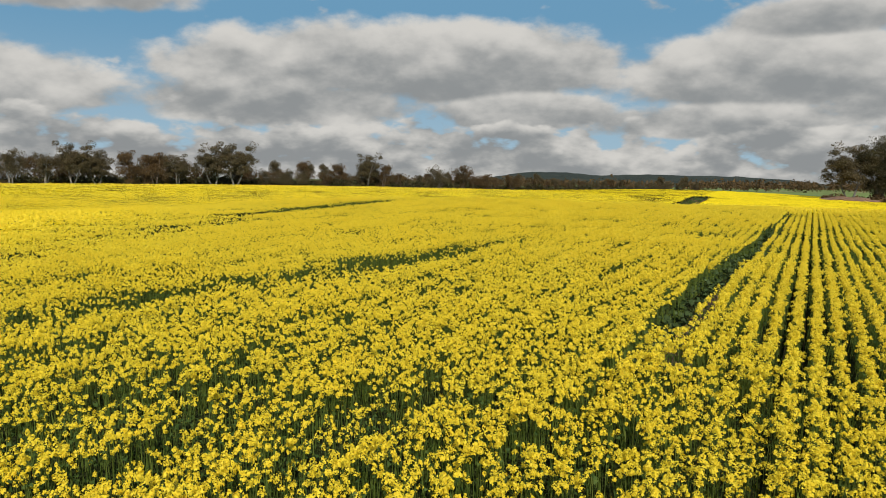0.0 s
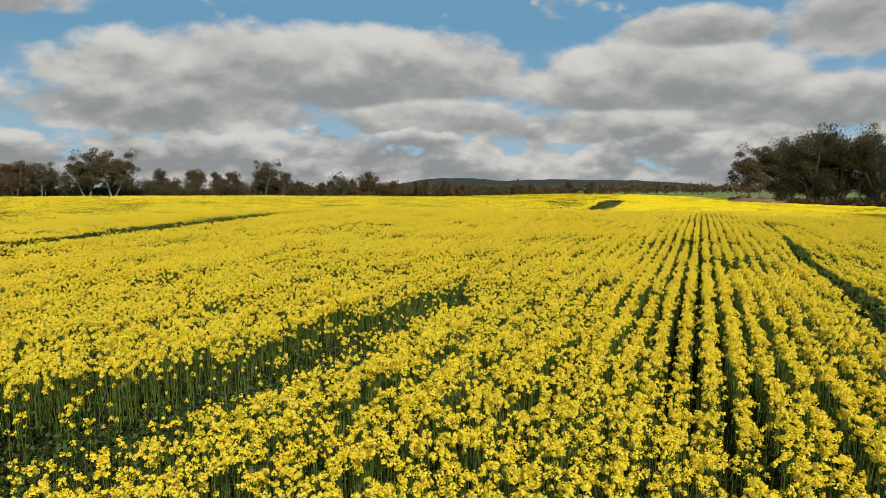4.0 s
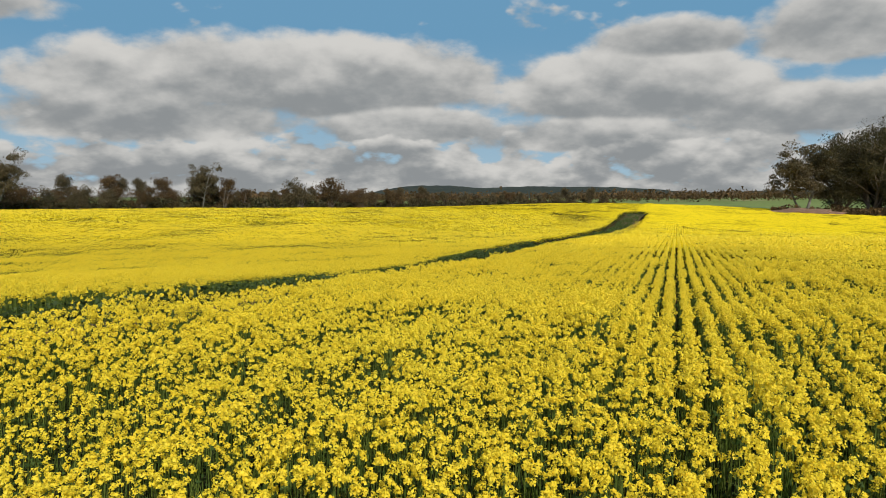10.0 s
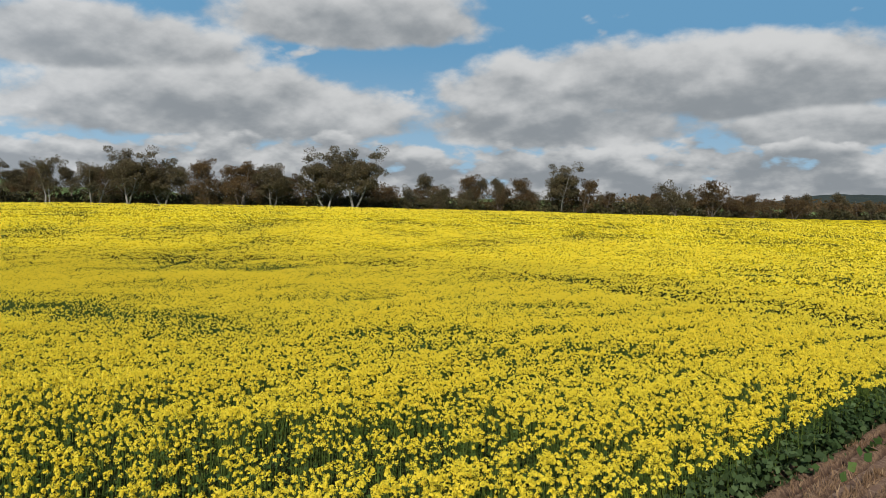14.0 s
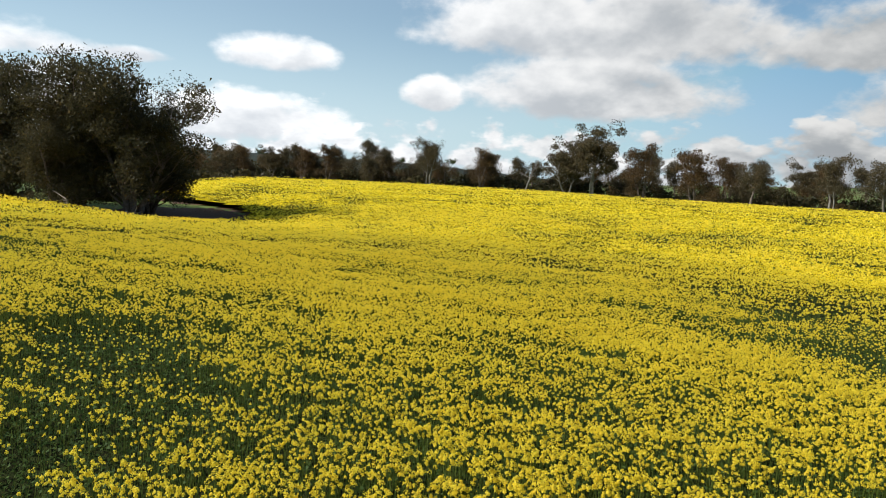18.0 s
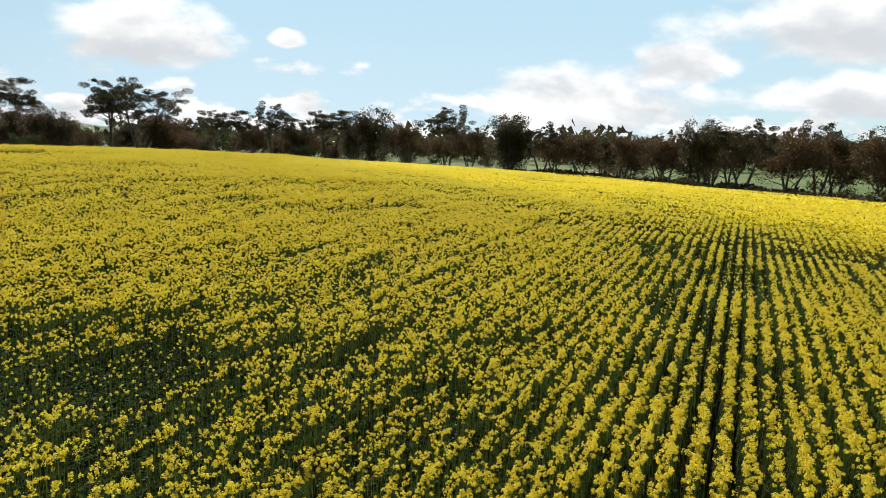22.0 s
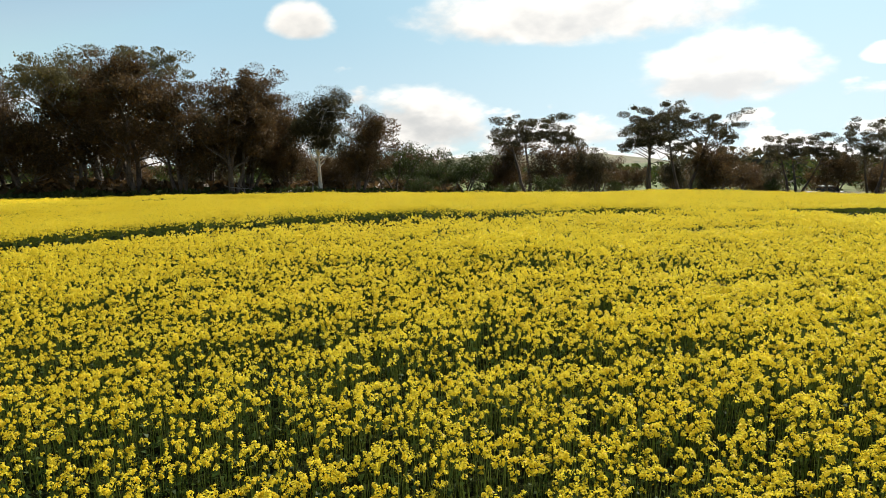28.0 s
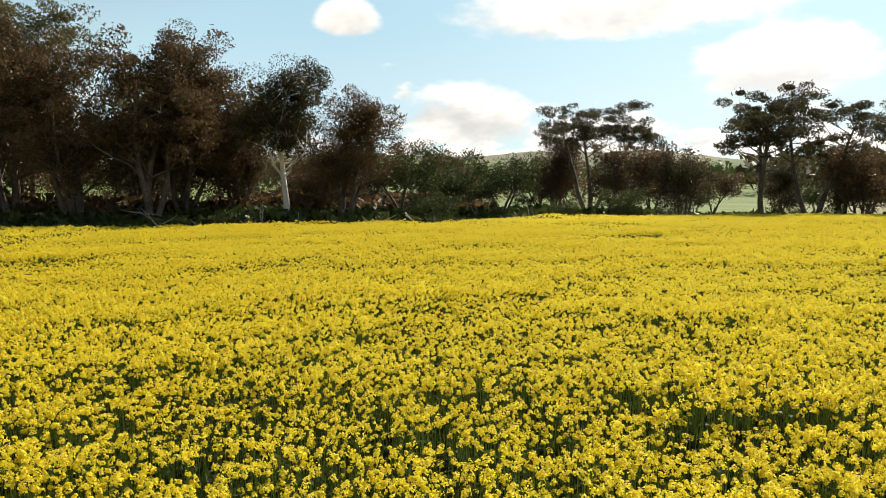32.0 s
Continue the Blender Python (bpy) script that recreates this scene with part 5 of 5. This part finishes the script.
sd = np.stack([np.cos(t), np.sin(t), np.zeros(len(x))], 1) * r.uniform(0.006, 0.016, (len(x), 1))
tip = base + np.c_[r.normal(size=(len(x), 2)) * 0.05, r.uniform(0.05, 0.17, len(x))]
v = np.stack([base - sd, base + sd, tip + sd * 0.5], 1).reshape(-1, 3)
tagged(new("stubble", mesh_of("stubble", v, np.arange(len(v)).reshape(-1, 3), M_STUBBLE)), "short straw-coloured stubble in rows on bare soil", "stubble", kind="stuff")

# leafy wall of the crop along the strip
lv, lf, off = [], [], 0
strip_line = (pts, side, STRIP_HALF, 26000)
trench_line = (*along(TRENCH, 0.2), TRENCH_HALF, 2600)
for (ps, sd, half, count), sgn in [(strip_line, -1), (strip_line, 1), (trench_line, -1), (trench_line, 1)]:
    k = r.integers(0, len(ps) - 1, count)
    s = sgn * (half + r.uniform(-0.10, 0.22, count))
    x, y = ps[k, 0] + sd[k, 0] * s + r.normal(size=count) * 0.05, ps[k, 1] + sd[k, 1] * s + r.normal(size=count) * 0.05
    ok = np.abs(off_line(x, y, TRACK)) < 26
    x, y = x[ok], y[ok]
    hgt = tall(x, y) * r.uniform(0.04, 0.72, len(x)) ** 1.1
    c = np.c_[x, y, land(x, y) + hgt + 0.03]
    v, f = cards(c, r.uniform(0.05, 0.12, len(c)) * (1.3 - 0.7 * hgt / CROP), r, 0.25, 1.25)
    lv.append(v)
    lf.append(f + off)
    off += len(v)
# these wall leaves carry their shade in the leaf colour
tagged(new("canola_edge_leaves", mesh_of("canola_edge_leaves", np.concatenate(lv), np.concatenate(lf), M_SHADED_LEAF)), "broad green lower leaves along the crop edge, coloured dark for shade", "canola", kind="stuff")


# weeds over parts of the strip
q = r.uniform(size=(24000, 2))
k = (q[:, 0] * (len(pts) - 1)).astype(int)
s = (q[:, 1] - 0.5) * 2.6
x, y = pts[k, 0] + side[k, 0] * s, pts[k, 1] + side[k, 1] * s
ok = (np.exp(-((y - 83.5) / 3.2) ** 2) + 0.8 * (y > 92) + 0.003 > r.uniform(size=len(x))) & (lattice(x, y, 0.9, 71) > 0.42)
x, y = x[ok], y[ok]
v, f = cards(np.c_[x, y, land(x, y) + r.uniform(0.06, 0.42, len(x))], r.uniform(0.08, 0.18, len(x)), r, 0.2, 1.4)
tagged(new("strip_weeds", mesh_of("strip_weeds", v, f, M_LEAF)), "patches of low green weeds on the bare strip", "weeds", kind="stuff")


def weed(seed, height, bloom):
    """A single self-sown canola plant: stem with side shoots, broad leaves, flower heads."""
    g = np.random.default_rng(seed)
    root = new("canola_plant")
    main = limb(g, Vector((0, 0, -0.03)), Vector((0.05, 0.03, 1)), height, 0.07, 6)
    vs, fs = tube(main, np.linspace(0.012, 0.004, 7), 5)
    tips = [main[-1]]
    for k in range(2, 6):
        for _ in range(2):
            t = g.uniform(0, 2 * math.pi)
            arm = limb(g, main[k], Vector((math.cos(t), math.sin(t), 1.3)), height * 0.32, 0.12, 3)
            a, b = tube(arm, np.linspace(0.006, 0.003, 4), 4)
            fs += [tuple(len(vs) + i for i in f) for f in b]
            vs += a
            tips.append(arm[-1])
    part("stem", mesh_of("stem", vs, fs, M_STEM, smooth=True), root)
    c = np.array([list(main[min(int(f * 6), 5)]) for f in g.uniform(0, 0.8, 46)]) + g.normal(size=(46, 3)) * np.array([0.085, 0.085, 0.05]) * height
    c[:, 2] = np.maximum(c[:, 2], 0.05)
    v, f = cards(c, g.uniform(0.08, 0.19, 46) * (0.6 + 0.4 * height), g, 0.3, 1.4)
    tagged(part("leaves", mesh_of("leaves", v, f, M_LEAF), root), kind="stuff")
    if bloom:
        c = np.concatenate([np.array(t)[None] + g.normal(size=(7, 3)) * 0.03 for t in tips])
        v, f = cards(c, 0.034, g, 0.4, 0.0)
        tagged(part("flowers", mesh_of("flowers", v, f, M_PETAL), root), "bright yellow flower heads", kind="stuff")
    return root


for k, (x, y, h, bloom) in enumerate([
        (-0.6, 56.7, 0.4, 0), (-1.7, 55.8, 0.62, 1), (-1.4, 54.9, 0.5, 0), (-1.6, 54.5, 0.45, 0), (-2.0, 53.9, 0.8, 1), (-1.0, 55.1, 0.7, 1), (0.5, 56.9, 0.7, 1), (-2.2, 53.2, 0.25, 0), (-4.1, 51.5, 0.85, 1), (5.1, 70.9, 0.55, 1), (6.1, 72.8, 0.62, 1)]):
    ob = weed(200 + k, h, bloom)
    ob.matrix_basis = pose(x, y, float(land(x, y)) + 0.05, 0, 0, 40 * k)
    tagged(ob, "self-sown canola plant with yellow flowers on bare soil" if bloom else "small leafy green canola plant on bare soil", "plant", "plants on the strip")

# ---- parked vehicle beyond the trees ----
def block(x0, x1, y0, y1, z0, z1, taper=0.0, bevel=0.06):
    bm = bmesh.new()
    bmesh.ops.create_cube(bm, size=1)
    for vert in bm.verts:
        top = vert.co.z > 0
        vert.co = Vector(((x0 + x1) / 2 + vert.co.x * (x1 - x0) * (1 - (taper if top else 0)), (y0 + y1) / 2 + vert.co.y * (y1 - y0) * (1 - (taper * 0.6 if top else 0)), z1 if top else z0))
    bmesh.ops.bevel(bm, geom=bm.edges[:], offset=bevel, segments=2, affect="EDGES")
    return bm


def solid(name, bm, mat):
    me = bpy.data.meshes.new(name)
    bm.to_mesh(me)
    bm.free()
    me.materials.append(mat)
    return me


def plain(name, colour, rough, metal=0.0):
    m, n, bsdf, out = material(name)
    d = n.noise(place_of(n), 6.0, 3.0)
    n.put(bsdf.inputs["Base Color"], n.mix(n.step(d, 0.3, 0.8, 0.0, 0.4), colour, tuple(0.7 * c for c in colour)))
    bsdf.inputs["Roughness"].default_value, bsdf.inputs["Metallic"].default_value = rough, metal
    return m


M_PAINT, M_GLASS, M_TYRE, M_RIM = plain("dusty_white_paint", (0.72, 0.72, 0.70), 0.3), plain("dark_window_glass", (0.02, 0.025, 0.03), 0.08), plain("tyre_rubber", (0.02, 0.02, 0.02), 0.8), plain("grey_rim", (0.4, 0.4, 0.4), 0.4, 0.8)
car = new("car")
part("body", solid("body", block(-2.2, 2.2, -0.9, 0.9, 0.42, 1.08), M_PAINT), car)
part("cabin", solid("cabin", block(-1.5, 0.9, -0.82, 0.82, 1.08, 1.75, 0.16), M_GLASS), car, "dark glazed cabin")
part("roof", solid("roof", block(-1.3, 0.7, -0.72, 0.72, 1.75, 1.84, 0.05, 0.03), M_PAINT), car)
for sx in (-1.4, 1.4):
    for sy in (-0.85, 0.85):
        bm = bmesh.new()
        bmesh.ops.create_cone(bm, cap_ends=True, segments=20, radius1=0.38, radius2=0.38, depth=0.24, matrix=Matrix.Translation((sx, sy, 0.38)) @ Matrix.Rotation(radians(90), 4, "X"))
        wheel = part("wheel", solid("wheel", bm, M_TYRE), car)
        bm = bmesh.new()
        bmesh.ops.create_cone(bm, cap_ends=True, segments=16, radius1=0.22, radius2=0.2, depth=0.27, matrix=Matrix.Translation((sx, sy, 0.38)) @ Matrix.Rotation(radians(90), 4, "X"))
        part("rim", solid("rim", bm, M_RIM), wheel, "grey metal rim")
    bm = block(sx * 1.55, sx * 1.57, -0.75, -0.45, 0.75, 0.9, 0, 0.01)
    part("headlight" if sx > 0 else "tail_light", solid("light", bm, M_RIM), car)
car.matrix_basis = pose(9.0, -33.0, float(land(9.0, -33.0)) + 0.08, 0, 0, 40)
tagged(car, "white four-wheel-drive parked beside the gravel road", "car")

# ---- earth mound by the hollow ----
bm = bmesh.new()
bmesh.ops.create_icosphere(bm, subdivisions=4, radius=1.0)
for vert in bm.verts:
    p = vert.co.copy()
    vert.co = Vector((p.x * 7.0, p.y * 3.0, p.z * 1.1)) * (1 + 0.25 * noise.noise(p * 2.2) + 0.08 * noise.noise(p * 7))
me = solid("earth_mound", bm, M_SOIL)
mound = new("earth_mound", me)
mound.matrix_basis = pose(84.5, 172.0, float(land(84.5, 172.0)) + 0.2, 0, 0, -35)
tagged(mound, "low bare mound of pinkish earth beside the trees", "mound")
